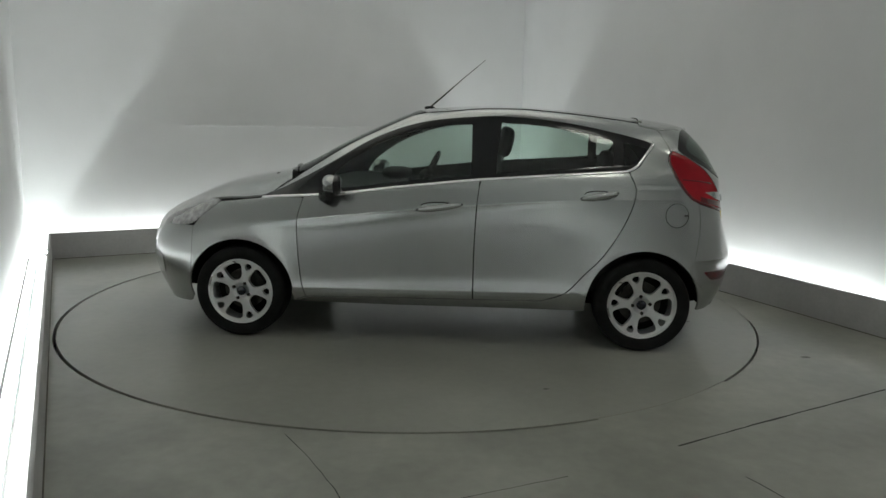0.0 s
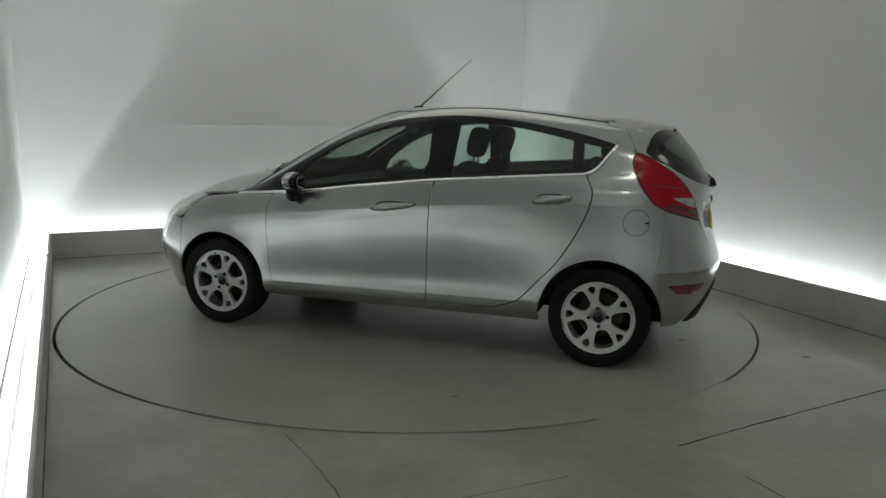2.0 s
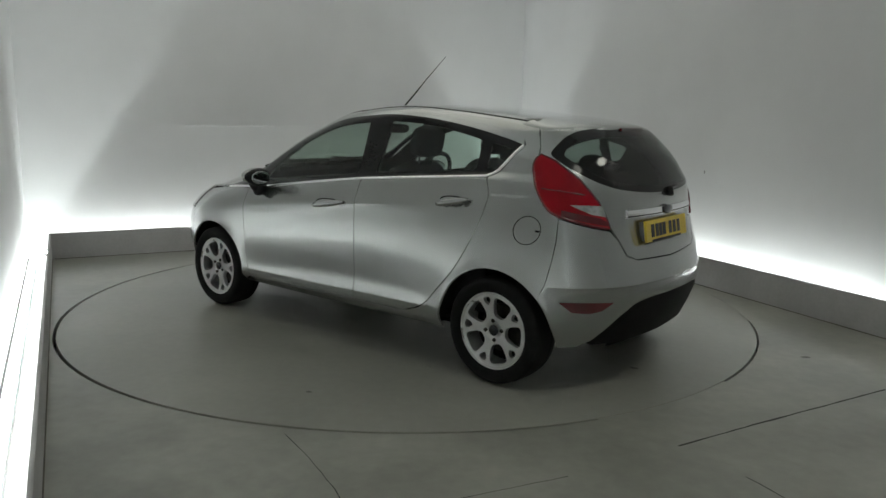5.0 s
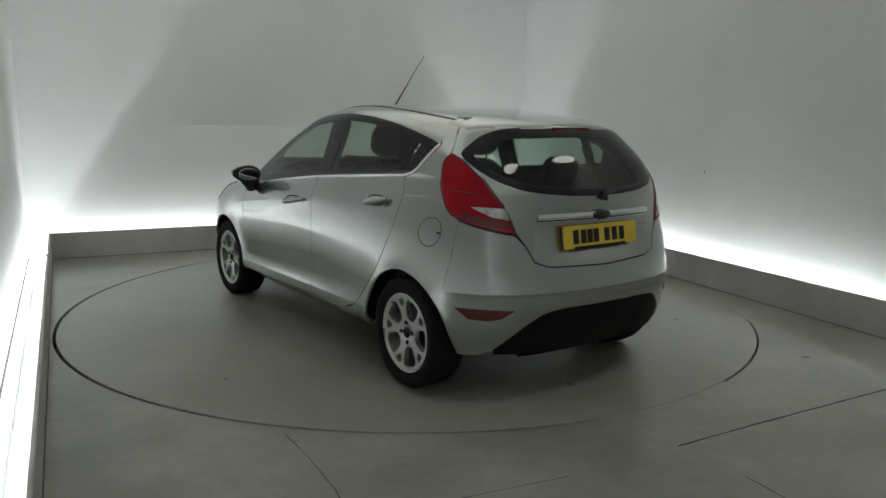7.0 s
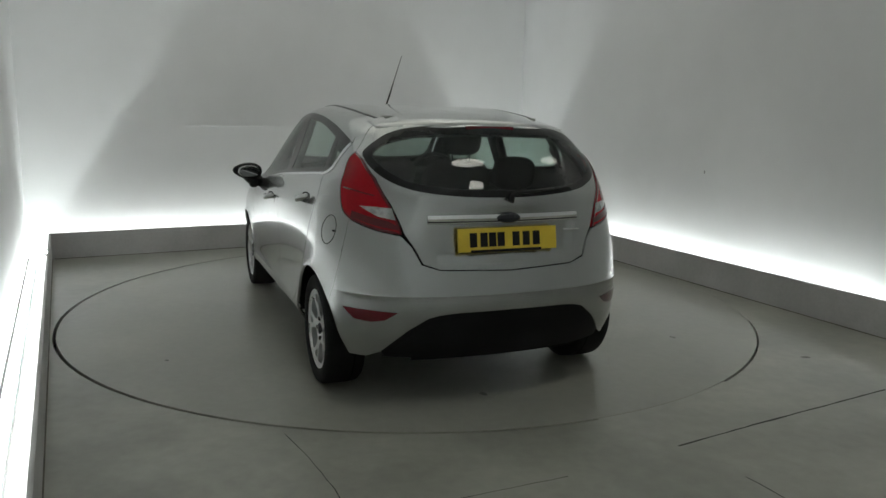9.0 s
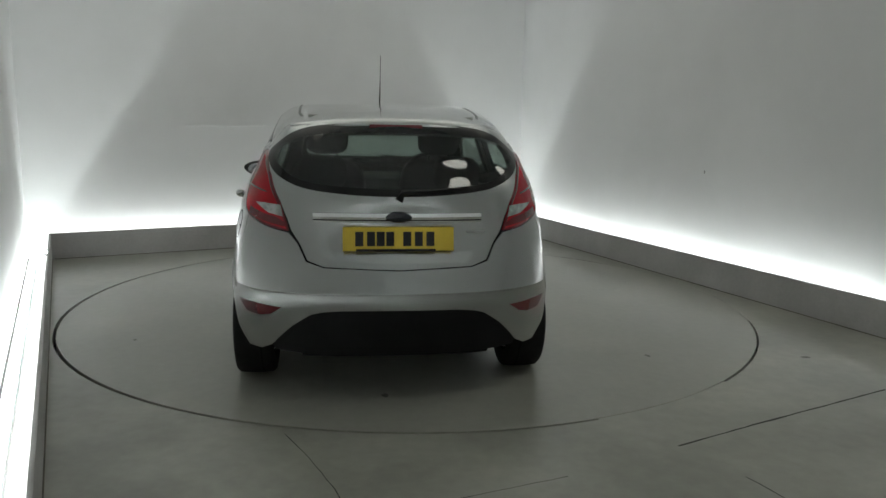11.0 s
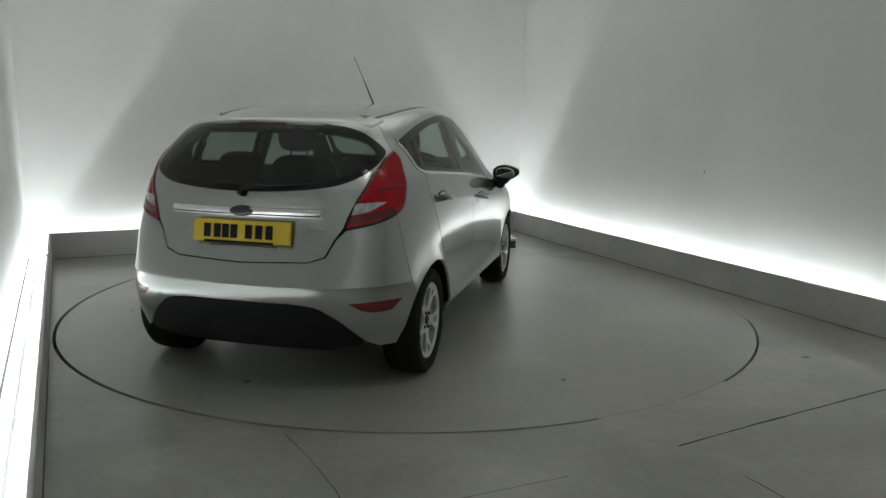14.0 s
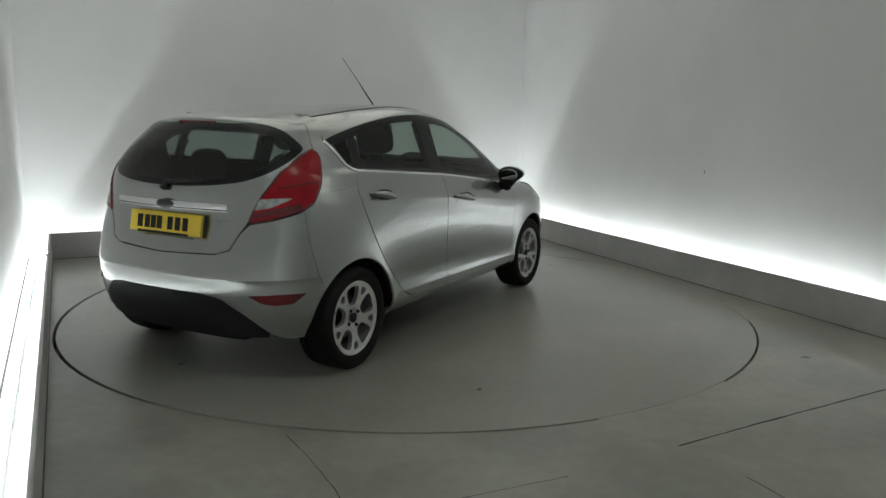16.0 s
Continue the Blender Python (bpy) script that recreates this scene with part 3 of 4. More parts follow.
quarter = side([(.104, 1.086)] + shift(GAP_R[1:], -G * 1.6) [:-4] + [(.40, .36)] + arc(0, HUB_Z, ARCH, 9, 141) +
               [(-.298, .58), (-.318, .70), (-.325, .80), (-.316, .905)] + LAMP_FRONT[::-1][1:] +
               [(-.126, 1.25), (-.096, 1.305), (-.058, 1.352), (.018, 1.392), (.0, 1.33), (-.050, 1.254), (.045, 1.117), (.080, 1.096)])
both("rear_quarter", patch("side", quarter, step=0.016), M_PAINT, car)

rail = side(curve(DLO_TOP, 3)) + top([(2.325, .738)] + DITCH[::-1])
both("roof_rail", patch("rim", rail, step=0.022), M_PAINT, car)

# glasshouse: black surround with three panes each side
PANE_F = curve([(1.955, .958), (1.88, 1.062), (1.70, 1.190), (1.534, 1.268), (1.358, 1.320), (1.184, 1.347), (1.058, 1.354)], 4) + [(1.052, 1.052), (1.17, 1.036), (1.51, .997), (1.86, .950)]
PANE_R = curve([(.878, 1.366), (.667, 1.355), (.495, 1.335), (.315, 1.300), (.205, 1.274)], 4) + [(.198, 1.118), (.33, 1.104), (.66, 1.081), (.905, 1.062)]
PANE_Q = [(.142, 1.262), (.06, 1.246), (-.006, 1.232), (.055, 1.150), (.080, 1.130), (.135, 1.124)]
dlo = side(BELT + DLO_BACK[1:-1] + curve(DLO_TOP, 3)[:-1])
both("window_surround", patch("side", dlo, [side(PANE_F), side(PANE_R), side(PANE_Q)], step=0.03, lift=0.001), M_BLACK, car, "glossy black window surround")
for s in (False, True):
    panel("front_window", patch("side", side(PANE_F), thick=0), M_GLASS, doors_f[s], "green-tinted window", s)
    panel("rear_window", patch("side", side(PANE_R), thick=0), M_GLASS, doors_r[s], "green-tinted window", s)
    panel("quarter_window", patch("side", side(PANE_Q), thick=0), M_GLASS, car, "small tinted quarter window", s)
chrome_line = side(shift(BELT, 0, -0.006) + DLO_BACK[1:])
both("chrome_strip", ribbon("side", chrome_line, 0.017, 0.006), M_CHROME, car, "thin chrome window strip")
both("roof_moulding", ribbon("top", top(DITCH[:6]), 0.014, 0.003), M_BLACK, car, "black roof moulding")

# bonnet, roof, screen
def sym(half):
    """Full outline from a half given from centre to centre (x, y)."""
    return half + [(x, -y) for x, y in half[::-1] if abs(y) > 1e-6]


bonnet = top(sym([(3.09, 0), (3.03, .33), (2.885, .515), (2.70, .645), (2.47, .735), (2.345, .742), (2.20, .625), (2.24, .48), (2.285, .30), (2.30, 0)]))
panel("bonnet", patch("top", bonnet, step=0.05), M_PAINT, car)
roof = top(sym([(1.42, 0), (1.405, .28), (1.35, .43), (1.18, .489), (.8, .504), (.5, .500), (.2, .487), (.035, .46), (.01, .3), (.0, 0)]))
panel("roof", patch("top", roof, step=0.045), M_PAINT, car)
screen = top(sym([(2.285, 0), (2.27, .30), (2.22, .48), (2.16, .585), (2.10, .608), (1.78, .545), (1.45, .475), (1.37, .435), (1.425, .28), (1.44, 0)]))
screen_in = top(sym([(2.21, 0), (2.19, .30), (2.14, .48), (2.09, .535), (2.0, .55), (1.76, .51), (1.50, .445), (1.46, .41), (1.475, .28), (1.485, 0)]))
panel("windscreen_border", patch("top", screen, [screen_in], step=0.04), M_BLACK, car, "black printed windscreen border")
panel("windscreen", patch("top", screen_in, step=0.05, thick=0), M_GLASS, car, "tinted windscreen")

for y0, y1 in ((-.62, -.05), (.05, .60)):
    wpts = [drop("top", 2.29 - .10 * k / 4 - .03 * (abs(y0 + (y1 - y0) * k / 4) / .6) ** 2, y0 + (y1 - y0) * k / 4)[0] + np.array((0, 0, .004)) for k in range(5)]
    part("wiper", tube(wpts, [.013, .012, .010, .008, .006]), M_BLACK, car, "black windscreen wiper", True)
part("scuttle", box(bmesh.new(), 2.23, 2.36, -.42, .42, .975, 1.012, .01), M_TEXBLACK, car, "black plastic scuttle panel")

# nose
nose = [(0.0, .735), (.33, .735), (.58, .70), (.86, .185), (.5, .175), (0, .175)]
nose3 = [drop("nose", a, z)[0] for a, z in nose[:3]] + side([(2.794, .694), (2.806, .55), (2.815, .41)] + arc(2.489, HUB_Z, ARCH, 20, -9, 8)[1:]) + [drop("nose", a, z)[0] for a, z in nose[-3:]]
panel("front_bumper", patch("nose", nose3 + [p * [1, -1, 1] for p in nose3[::-1] if p[1] > 1e-3], step=0.04), M_PAINT, car)
grille = [(0, .46), (.30, .46), (.36, .42), (.40, .27), (.30, .24), (0, .24)]
panel("lower_grille", patch("nose", [drop("nose", a, z)[0] for a, z in grille + [(-a, z) for a, z in grille[::-1] if a > 0]], step=0.05, lift=0.004), M_TEXBLACK, car, "black lower grille")
fog = [(.50, .50), (.64, .50), (.70, .46), (.66, .36), (.52, .34)]
both("fog_lamp", patch("nose", [drop("nose", a, z)[0] for a, z in fog], step=0.03, lift=0.005), M_CHROME, car, "chromed fog lamp bezel")
head = side(curve([(3.10, .690), (3.06, .746), (2.95, .813), (2.80, .849), (2.63, .853)], 3) + curve([(2.745, .757), (2.80, .712), (2.90, .692), (3.10, .688)], 3)[:-1])
both("headlamp", patch("side", head, step=0.02, lift=0.006), M_CLEAR, car, "clear glass headlamp")

# tail
LAMP_IN = [(-.515, .53, .850), (-.495, .545, .905), (-.445, .562, .985), (-.335, .588, 1.10), (-.215, .607, 1.18), (-.140, .616, 1.210)]
lamp = [np.array(p) for p in LAMP_IN] + side(curve(LAMP_FRONT, 3)[1:] + [(-.386, .892), (-.45, .868)])
lamps = both("tail_lamp", patch("tail", lamp, step=0.02, lift=0.006, thick=0.02), M_RED, car, "red tail lamp with clear reversing lens")
clear = [(-.37, .69, .970), (-.43, .62, .970), (-.470, .556, .966), (-.490, .546, .912), (-.44, .61, .926)]
lower_lens = [(-.34, .72, .945), (-.41, .65, .925), (-.47, .575, .908), (-.503, .538, .885), (-.505, .540, .866), (-.43, .64, .888), (-.34, .725, .915)]
for s in (False, True):
    panel("lamp_border", ribbon("tail", lamp, 0.012, 0.0075, depth=0.002, closed=True), M_DARKRED, lamps[s], "dark red lamp border", s)
    panel("lamp_divider", ribbon("tail", [np.array(p) for p in ((-.20, .70, 1.045), (-.30, .66, 1.035), (-.385, .60, 1.02))], 0.008, 0.008, depth=0.002), M_DARKRED, lamps[s], "dark red lens divider", s)
    panel("lower_lens", patch("tail", [np.array(p) for p in lower_lens], step=0.015, lift=0.0075, thick=0.003), M_DARKRED, lamps[s], "dark red lower lens", s)
    panel("reversing_lens", patch("tail", [np.array(p) for p in clear], step=0.015, lift=0.009, thick=0.004), M_CLEAR, lamps[s], "clear reversing lens", s)

GLASS_H = curve([(0, 1.350), (.316, 1.347), (.515, 1.332), (.615, 1.303), (.675, 1.260), (.712, 1.218), (.692, 1.192), (.60, 1.130), (.50, 1.078), (.39, 1.044), (.19, 1.021), (0, 1.015)], 4)
inner_h = curve([(0, 1.306), (.31, 1.304), (.48, 1.291), (.57, 1.270), (.625, 1.245), (.648, 1.212), (.625, 1.188), (.545, 1.135), (.45, 1.09), (.35, 1.068), (.19, 1.054), (0, 1.05)], 4)


def tail_ring(half):
    return [drop("tail", a, z)[0] for a, z in half + [(-a, z) for a, z in half[::-1] if a > 1e-6]]


glass_full, inner_full = tail_ring(GLASS_H), tail_ring(inner_h)
HATCH = [(-.625, 0.0, .676), (-.60, .36, .688), (-.575, .435, .715), (-.55, .475, .79), (-.522, .515, .850), (-.50, .53, .905), (-.45, .549, .985),
         (-.34, .575, 1.10), (-.220, .594, 1.18), *side([(-.146, 1.216), (-.1305, 1.25), (-.1005, 1.305), (-.0625, 1.350)]), (-.055, .520, 1.348), (-.12, .50, 1.347), (-.24, .30, 1.357), (-.29, 0, 1.362)]
hatch_full = [np.array(p) for p in HATCH] + [np.array((x, -y, z)) for x, y, z in HATCH[::-1] if y > 0]
tailgate = panel("tailgate", patch("tail", hatch_full, [glass_full], step=0.018), M_PAINT, car)
panel("rear_screen_border", patch("tail", glass_full, [inner_full], step=0.03, lift=0.002), M_BLACK, tailgate, "black printed glass border")
panel("rear_screen", patch("tail", inner_full, step=0.035, lift=0.002, thick=0), M_REARGLASS, tailgate, "dark tinted rear screen")

BLACK_EDGE = [(0, .490), (.278, .486), (.36, .478), (.413, .464), (.50, .402), (.605, .285)]
bump_half = [(-.628, 0, .670)] + [(-.603, .36, .682), (-.570, .442, .709), (-.545, .487, .79), (-.518, .53, .838)]
bump = [np.array(p) for p in bump_half] + side([(-.45, .858), (-.386, .880), (-.319, .902), (-.3285, .80), (-.3215, .70), (-.3015, .58)]) + \
    side(arc(0, HUB_Z, ARCH, 141, 185)) + [np.array((-.42, .67, .252))] + rear(BLACK_EDGE[::-1])
bump_full = bump + [p * [1, -1, 1] for p in bump[::-1] if p[1] > 1e-4]
bumper = panel("rear_bumper", patch("tail", bump_full, step=0.018), M_PAINT, car)
low = rear(curve(BLACK_EDGE, 3)) + [np.array((-.44, .58, .255)), np.array((-.52, .40, .245)), np.array((-.56, 0, .24))]
low_full = low + [p * [1, -1, 1] for p in low[::-1] if p[1] > 1e-4]
panel("diffuser", patch("tail", low_full, step=0.035, lift=-0.006, thick=0), M_TEXBLACK, bumper, "grained black lower bumper insert")
refl = [(-.375, .775, .496), (-.47, .67, .496), (-.552, .548, .490), (-.52, .60, .452), (-.48, .65, .440), (-.415, .72, .446)]
for s in (False, True):
    panel("reflector", patch("tail", [np.array(p) for p in refl], step=0.02, lift=0.004), M_DARKRED, bumper, "dark red bumper reflector", s)

# roof spoiler over the rear screen
sp = bmesh.new()
rows = []
for i in range(35):
    y = -.525 + 1.05 * (min(max(i - 1, 0), 32)) / 32
    e = abs(y) / .525
    skirt = i in (0, 34)
    x_seam, x_tip = -.008 + .045 * e ** 2, -.330 + .20 * e ** 3
    zt = 1.352 - .035 * e ** 2
    hug = 1 - e ** 6
    row = []
    for k in range(8):
        x = x_seam + (x_tip - x_seam) * min(k, 5) / 5
        base = drop("top", x, y)[0][2]
        up = max(base + .004, zt + (base - zt) * (1 - min(k, 5) / 5) ** 1.5 + .005) if k < 5 else zt
        z = base + .004 + (up - base - .004) * hug
        if k > 5:
            x += .004 if k == 6 else .05
            z -= .022
        row.append((x, y + (.004 if y > 0 else -.004) * skirt, z - .03 * skirt))
    rows.append([sp.verts.new(p) for p in row])
for a, b in zip(rows, rows[1:]):
    for k in range(7):
        sp.faces.new((a[k], b[k], b[k + 1], a[k + 1]))
part("spoiler", sp, M_PAINT, tailgate, smooth=True)
part("high_brake_lamp", box(bmesh.new(), -.338, -.325, -.13, .13, 1.331, 1.349, .003), M_DARKRED, tailgate, "dark red high brake lamp")

# plate, bars in place of the characters, chrome bar and badge
plate = thing("number_plate")
plate.parent = car
plate.matrix_basis = pose(-.570, 0, .818, 0, 9, 0)
part("plate_board", box(bmesh.new(), -.008, 0.006, -.262, .262, -.056, .056, .002), M_PLATE, plate, "yellow number plate board")
for y in (.185, .130, .085, .040, -.040, -.095, -.150):
    part("character_bar", box(bmesh.new(), -.0095, -.0078, y - .019, y + .019, -.034, .034), M_BLACK, plate, "plain dark bar")
part("plate_back", box(bmesh.new(), .004, .035, -.245, .245, -.05, .05, .004), M_PAINT, plate, "silver plate plinth")
part("plate_strip", box(bmesh.new(), -.0095, -.0078, -.175, .20, -.060, -.047), M_BLACK, plate, "dark strip under the plate")
bar = bmesh.new()
rows = []
for i in range(25):
    y = -.40 + .80 * i / 24
    p, n_ = drop("rear", y, .916)
    rows.append([bar.verts.new((p[0] + dx, y, .916 + dz)) for dx, dz in ((.01, .024), (-.007, .021), (-.014, .004), (-.010, -.019), (.01, -.024))])
for a, b in zip(rows, rows[1:]):
    for k in range(4):
        bar.faces.new((a[k], b[k], b[k + 1], a[k + 1]))
bar.faces.new(rows[0])
bar.faces.new(rows[-1][::-1])
part("tailgate_bar", bar, M_CHROME, tailgate, "bright chrome tailgate bar")
groove = [drop("rear", -.40 + .80 * i / 24, .905)[0] + np.array((-.0125, 0, 0)) for i in range(25)]
part("bar_groove", tube(groove, [.003] * 25, 6), M_BLACK, tailgate, "dark groove along the chrome bar", True)
bd = drop("rear", 0, .922)[0]
part("badge", blob((.02, .125, .05), (bd[0] - .014, 0, .920), 2.0, 24, 10), M_BADGE, tailgate, "dark blue oval badge", True)
sc = drop("rear", -.37, .84)[0]
part("script_badge", box(bmesh.new(), sc[0] - .002, sc[0] + .012, -.42, -.33, .842, .850), M_GREYMETAL, tailgate, "small chrome script badge")
wp = [drop("rear", y, z)[0] for y, z in ((0, 1.0), (-.02, 1.035), (-.12, 1.042), (-.25, 1.052), (-.33, 1.062))]
part("rear_wiper", tube([p + np.array((-.018, 0, 0)) for p in wp], [.02, .014, .009, .007, .004]), M_BLACK, tailgate, "black rear wiper", True)

# handles, fuel flap, indicator
for (x0, x1, z, doors) in ((1.378, 1.10, .852, doors_f), (.396, .178, .940, doors_r)):
    for s in (False, True):
        xm, L = (x0 + x1) / 2, abs(x0 - x1) / 2
        dish = side([(xm + L * .82 * math.cos(a * math.pi / 8), z - .004 + .033 * math.sin(a * math.pi / 8)) for a in range(16)])
        panel("handle_recess", patch("side", dish, step=0.02, lift=0.0015, thick=0.003), M_PAINT, doors[s], "shaded handle recess", s)
        # dark strip along the recess's upper edge paints in the handle's shadow
        shade = side([(xm + L * .80 * math.cos(a * math.pi / 12), z + .012 + .022 * math.sin(a * math.pi / 12)) for a in range(13)])
        panel("handle_shadow", ribbon("side", shade, .007, .002, depth=.001), M_DARK, doors[s], "dark strip painted in as the shadow over the handle", s)
        p, nn = drop("side", xm, z)
        b = tube([(xm + L * (k / 6 - 1), p[1] + .004 + .030 * (1 - (abs(k / 6 - 1)) ** 2.6), z + .006 - .02 * (k / 6 - 1)) for k in range(13)],
                 [.008 + .012 * (1 - abs(k / 6 - 1) ** 3) for k in range(13)], 12)
        part("handle", mirror_bm(b) if s else b, M_PAINT, doors[s], "silver pull handle", True)
panel("fuel_flap_gap", ribbon("side", side(arc(-.178, .838, .070, 0, 360, 40)[:-1]), 0.0045, 0.0008, depth=0.002, closed=True), M_DARK, car, "dark ring gap of the fuel flap")
panel("fuel_flap_notch", patch("side", side([(-.244, .841), (-.222, .843), (-.222, .833), (-.244, .833)]), step=.01, lift=.001, thick=.002), M_DARK, car)

# door mirrors
for s in (False, True):
    holder = new("door_mirror")
    holder.parent = car
    tilt = pose(0, 0, 0, 0, 0, 9)
    cap = blob((.110, .205, .118), (1.885, .905, .985), 2.3, tilt=tilt)
    face = blob((.060, .216, .126), (1.850, .905, .980), 2.3, tilt=tilt)
    for b in (cap, face):                                    # taper towards the outer end
        for v in b.verts:
            k = 1 - .42 * max(0, (v.co.y - .87) / .15) ** 1.5
            v.co.z = 1.005 + (v.co.z - 1.005) * k
            v.co.x = 1.85 + (v.co.x - 1.85) * (.5 + .5 * k)
    glass_ = blob((.012, .158, .082), (1.8205, .898, .982), 2.4, tilt=tilt)
    foot = tube([(1.94, .80, .905), (1.925, .845, .90), (1.90, .885, .918), (1.89, .91, .945)], [.045, .036, .03, .03], 14)
    lowcap = blob((.075, .075, .10), (1.905, .855, .905), 2.4, tilt=tilt)
    for nm_, b_, m_, l_ in (("mirror_cap", cap, M_PAINT, "silver mirror cap"), ("mirror_bezel", face, M_BLACK, "black mirror bezel"),
                            ("mirror_glass", glass_, M_MIRROR, "mirror glass"), ("mirror_foot", foot, M_BLACK, "black mirror foot"), ("mirror_base", lowcap, M_BLACK, "black lower mirror shell")):
        part(nm_, mirror_bm(b_) if s else b_, m_, holder, l_, True)

# aerial on the roof
aerial = new("aerial")
aerial.parent = car
part("aerial_foot", blob((.075, .035, .026), (1.385, 0, 1.456), 2.2), M_BLACK, aerial, smooth=True)
part("aerial_rod", tube([(1.385, 0, 1.458), (1.29, .002, 1.538), (1.17, .006, 1.645), (1.005, .012, 1.782)], [.006, .0055, .0026, .0016], 8), M_BLACK, aerial, "thin black aerial rod", True)

# ---- dark inner shell behind the panels, open at windows and wheels ----
hole_side = [[(2.0, .95), (1.88, 1.08), (1.70, 1.205), (1.534, 1.285), (1.358, 1.336), (1.184, 1.36), (1.04, 1.37), (1.03, 1.04), (1.51, .985), (1.86, .938)],
             [(.90, 1.375), (.667, 1.365), (.495, 1.345), (.195, 1.285), (.185, 1.108), (.66, 1.07), (.92, 1.05)],
             [(.155, 1.275), (-.02, 1.236), (.045, 1.138), (.08, 1.118), (.15, 1.112)]]
scr_poly = [flat("top", p) for p in top(sym([(2.24, 0), (2.22, .30), (2.17, .49), (2.11, .58), (2.0, .60), (1.76, .56), (1.49, .485), (1.44, .42), (1.45, .28), (1.46, 0)]))]
# coloured near-black so that the panel gaps read as shaded
bm = bmesh.new()
inner = [bm.verts.new(SV[i] - SN[i] * 0.024) for i in range(len(SV))]
for f in SF:
    c = SV[list(f)].mean(0)
    n = SN[f[0]]
    if c[2] > .85 and abs(c[1]) > .45 and any(inside((c[0], c[2]), h) for h in hole_side):
        continue
    if c[0] > 1.40 and inside((c[0], c[1]), scr_poly):
        continue
    if c[0] < -.1 and inside((c[1], c[2]), [(p[1] * 1.03, 1.19 + (p[2] - 1.19) * 1.06) for p in inner_full]):
        continue
    if abs(c[1]) > .45 and any((c[0] - hx) ** 2 + (c[2] - HUB_Z) ** 2 < (ARCH + .012) ** 2 or (abs(c[0] - hx) < ARCH + .04 and c[2] < .32) or (c[0] < .1 and c[2] < .30) for hx in HUBS):
        continue
    bm.faces.new([inner[i] for i in f])
loose = [v for v in bm.verts if not v.link_faces]
bmesh.ops.delete(bm, geom=loose, context="VERTS")
part("inner_body", bm, M_DARK, car, "inner body, near-black for the shade in panel gaps")
under = bmesh.new()
box(under, -.42, 3.0, -.44, .44, .235, .30, .03)
box(under, .42, 2.06, -.72, .72, .232, .28, .03)
# unseen lower blocks for subframe and exhaust, added to deepen the shade underneath
box(under, .42, 2.06, -.50, .50, .165, .26, .03)
box(under, -.36, .36, -.34, .34, .17, .26, .03)
part("underbody", under, M_DARK, car, "dark underbody")
def liner_edge(hx, a):
    """Outer edge of a liner, just inside the body's skin."""
    return drop("side", hx + ARCH * 1.04 * math.cos(radians(a)), HUB_Z + ARCH * 1.04 * math.sin(radians(a)))[0][1] - .014


for hx in HUBS:
    for s in (1, -1):
        ln = bmesh.new()
        pr = [[ln.verts.new((hx + ARCH * 1.01 * math.cos(radians(a)), s * y, HUB_Z + ARCH * 1.01 * math.sin(radians(a)))) for y in (.48, liner_edge(hx, a))] for a in range(4, 179, 6)]
        for a, b in zip(pr, pr[1:]):
            ln.faces.new((a[0], b[0], b[1], a[1]))
        ln.faces.new([p[0] for p in pr])
        part("wheel_liner", ln, M_DARK, car, "dark wheel arch liner")

# ---- wheels ----
def rim_face():
    """Alloy face with five large and five small openings."""
    RO = .196
    ring = [(RO * math.cos(2 * math.pi * k / 72), RO * math.sin(2 * math.pi * k / 72)) for k in range(72)]
    holes = []
    for k in range(5):
        a0 = math.pi / 2 + 2 * math.pi * k / 5
        big = []
        for j in range(20):
            t = 2 * math.pi * j / 20
            c_, s_ = math.cos(t), math.sin(t)
            u = math.copysign(abs(c_) ** .62, c_) * .053
            v = math.copysign(abs(s_) ** .62, s_) * (.050 + .3 * u)
            big.append((.127 + u, v))
        holes.append([(r * math.cos(a0) - w * math.sin(a0), r * math.sin(a0) + w * math.cos(a0)) for r, w in big])
        a1 = a0 + math.pi / 5
        sm = [(0.160 + .023 * math.cos(2 * math.pi * j / 14), .021 * math.sin(2 * math.pi * j / 14) * (1 + .4 * math.cos(2 * math.pi * j / 14))) for j in range(14)]
        holes.append([(r * math.cos(a1) - w * math.sin(a1), r * math.sin(a1) + w * math.cos(a1)) for r, w in sm])
    pts, edges = [], []
    for r in [ring] + holes:
        k = len(pts)
        pts += r
        edges += [(k + i, k + (i + 1) % len(r)) for i in range(len(r))]
    for rr in (.03, .055, .08, .178):
        for k in range(30):
            p = (rr * math.cos(2 * math.pi * k / 30), rr * math.sin(2 * math.pi * k / 30))
            if not any(inside(p, h) for h in holes):
                pts.append(p)
    v2, _, f2, *_ = delaunay_2d_cdt([Vector(p) for p in pts], edges, [], 0, 1e-6)
    bm = bmesh.new()

    def height(p):
        r = p.length
        return .006 + .012 * (r / RO) ** 2 + (-.012 if r < .036 else 0)
    vs = [bm.verts.new((p.x, height(p), p.y)) for p in v2]
    fs = []
    for f in f2:
        c = sum((v2[i] for i in f), Vector((0, 0))) / len(f)
        if c.length < RO and not any(inside(c, h) for h in holes):
            fs.append(bm.faces.new([vs[i] for i in f]))
    bmesh.ops.delete(bm, geom=[v for v in bm.verts if not v.link_faces], context="VERTS")
    edge = [e for e in bm.edges if e.is_boundary]
    got = bmesh.ops.extrude_edge_only(bm, edges=edge)["geom"]
    for v in got:
        if isinstance(v, bmesh.types.BMVert):
            v.co.y -= .028
    return bm


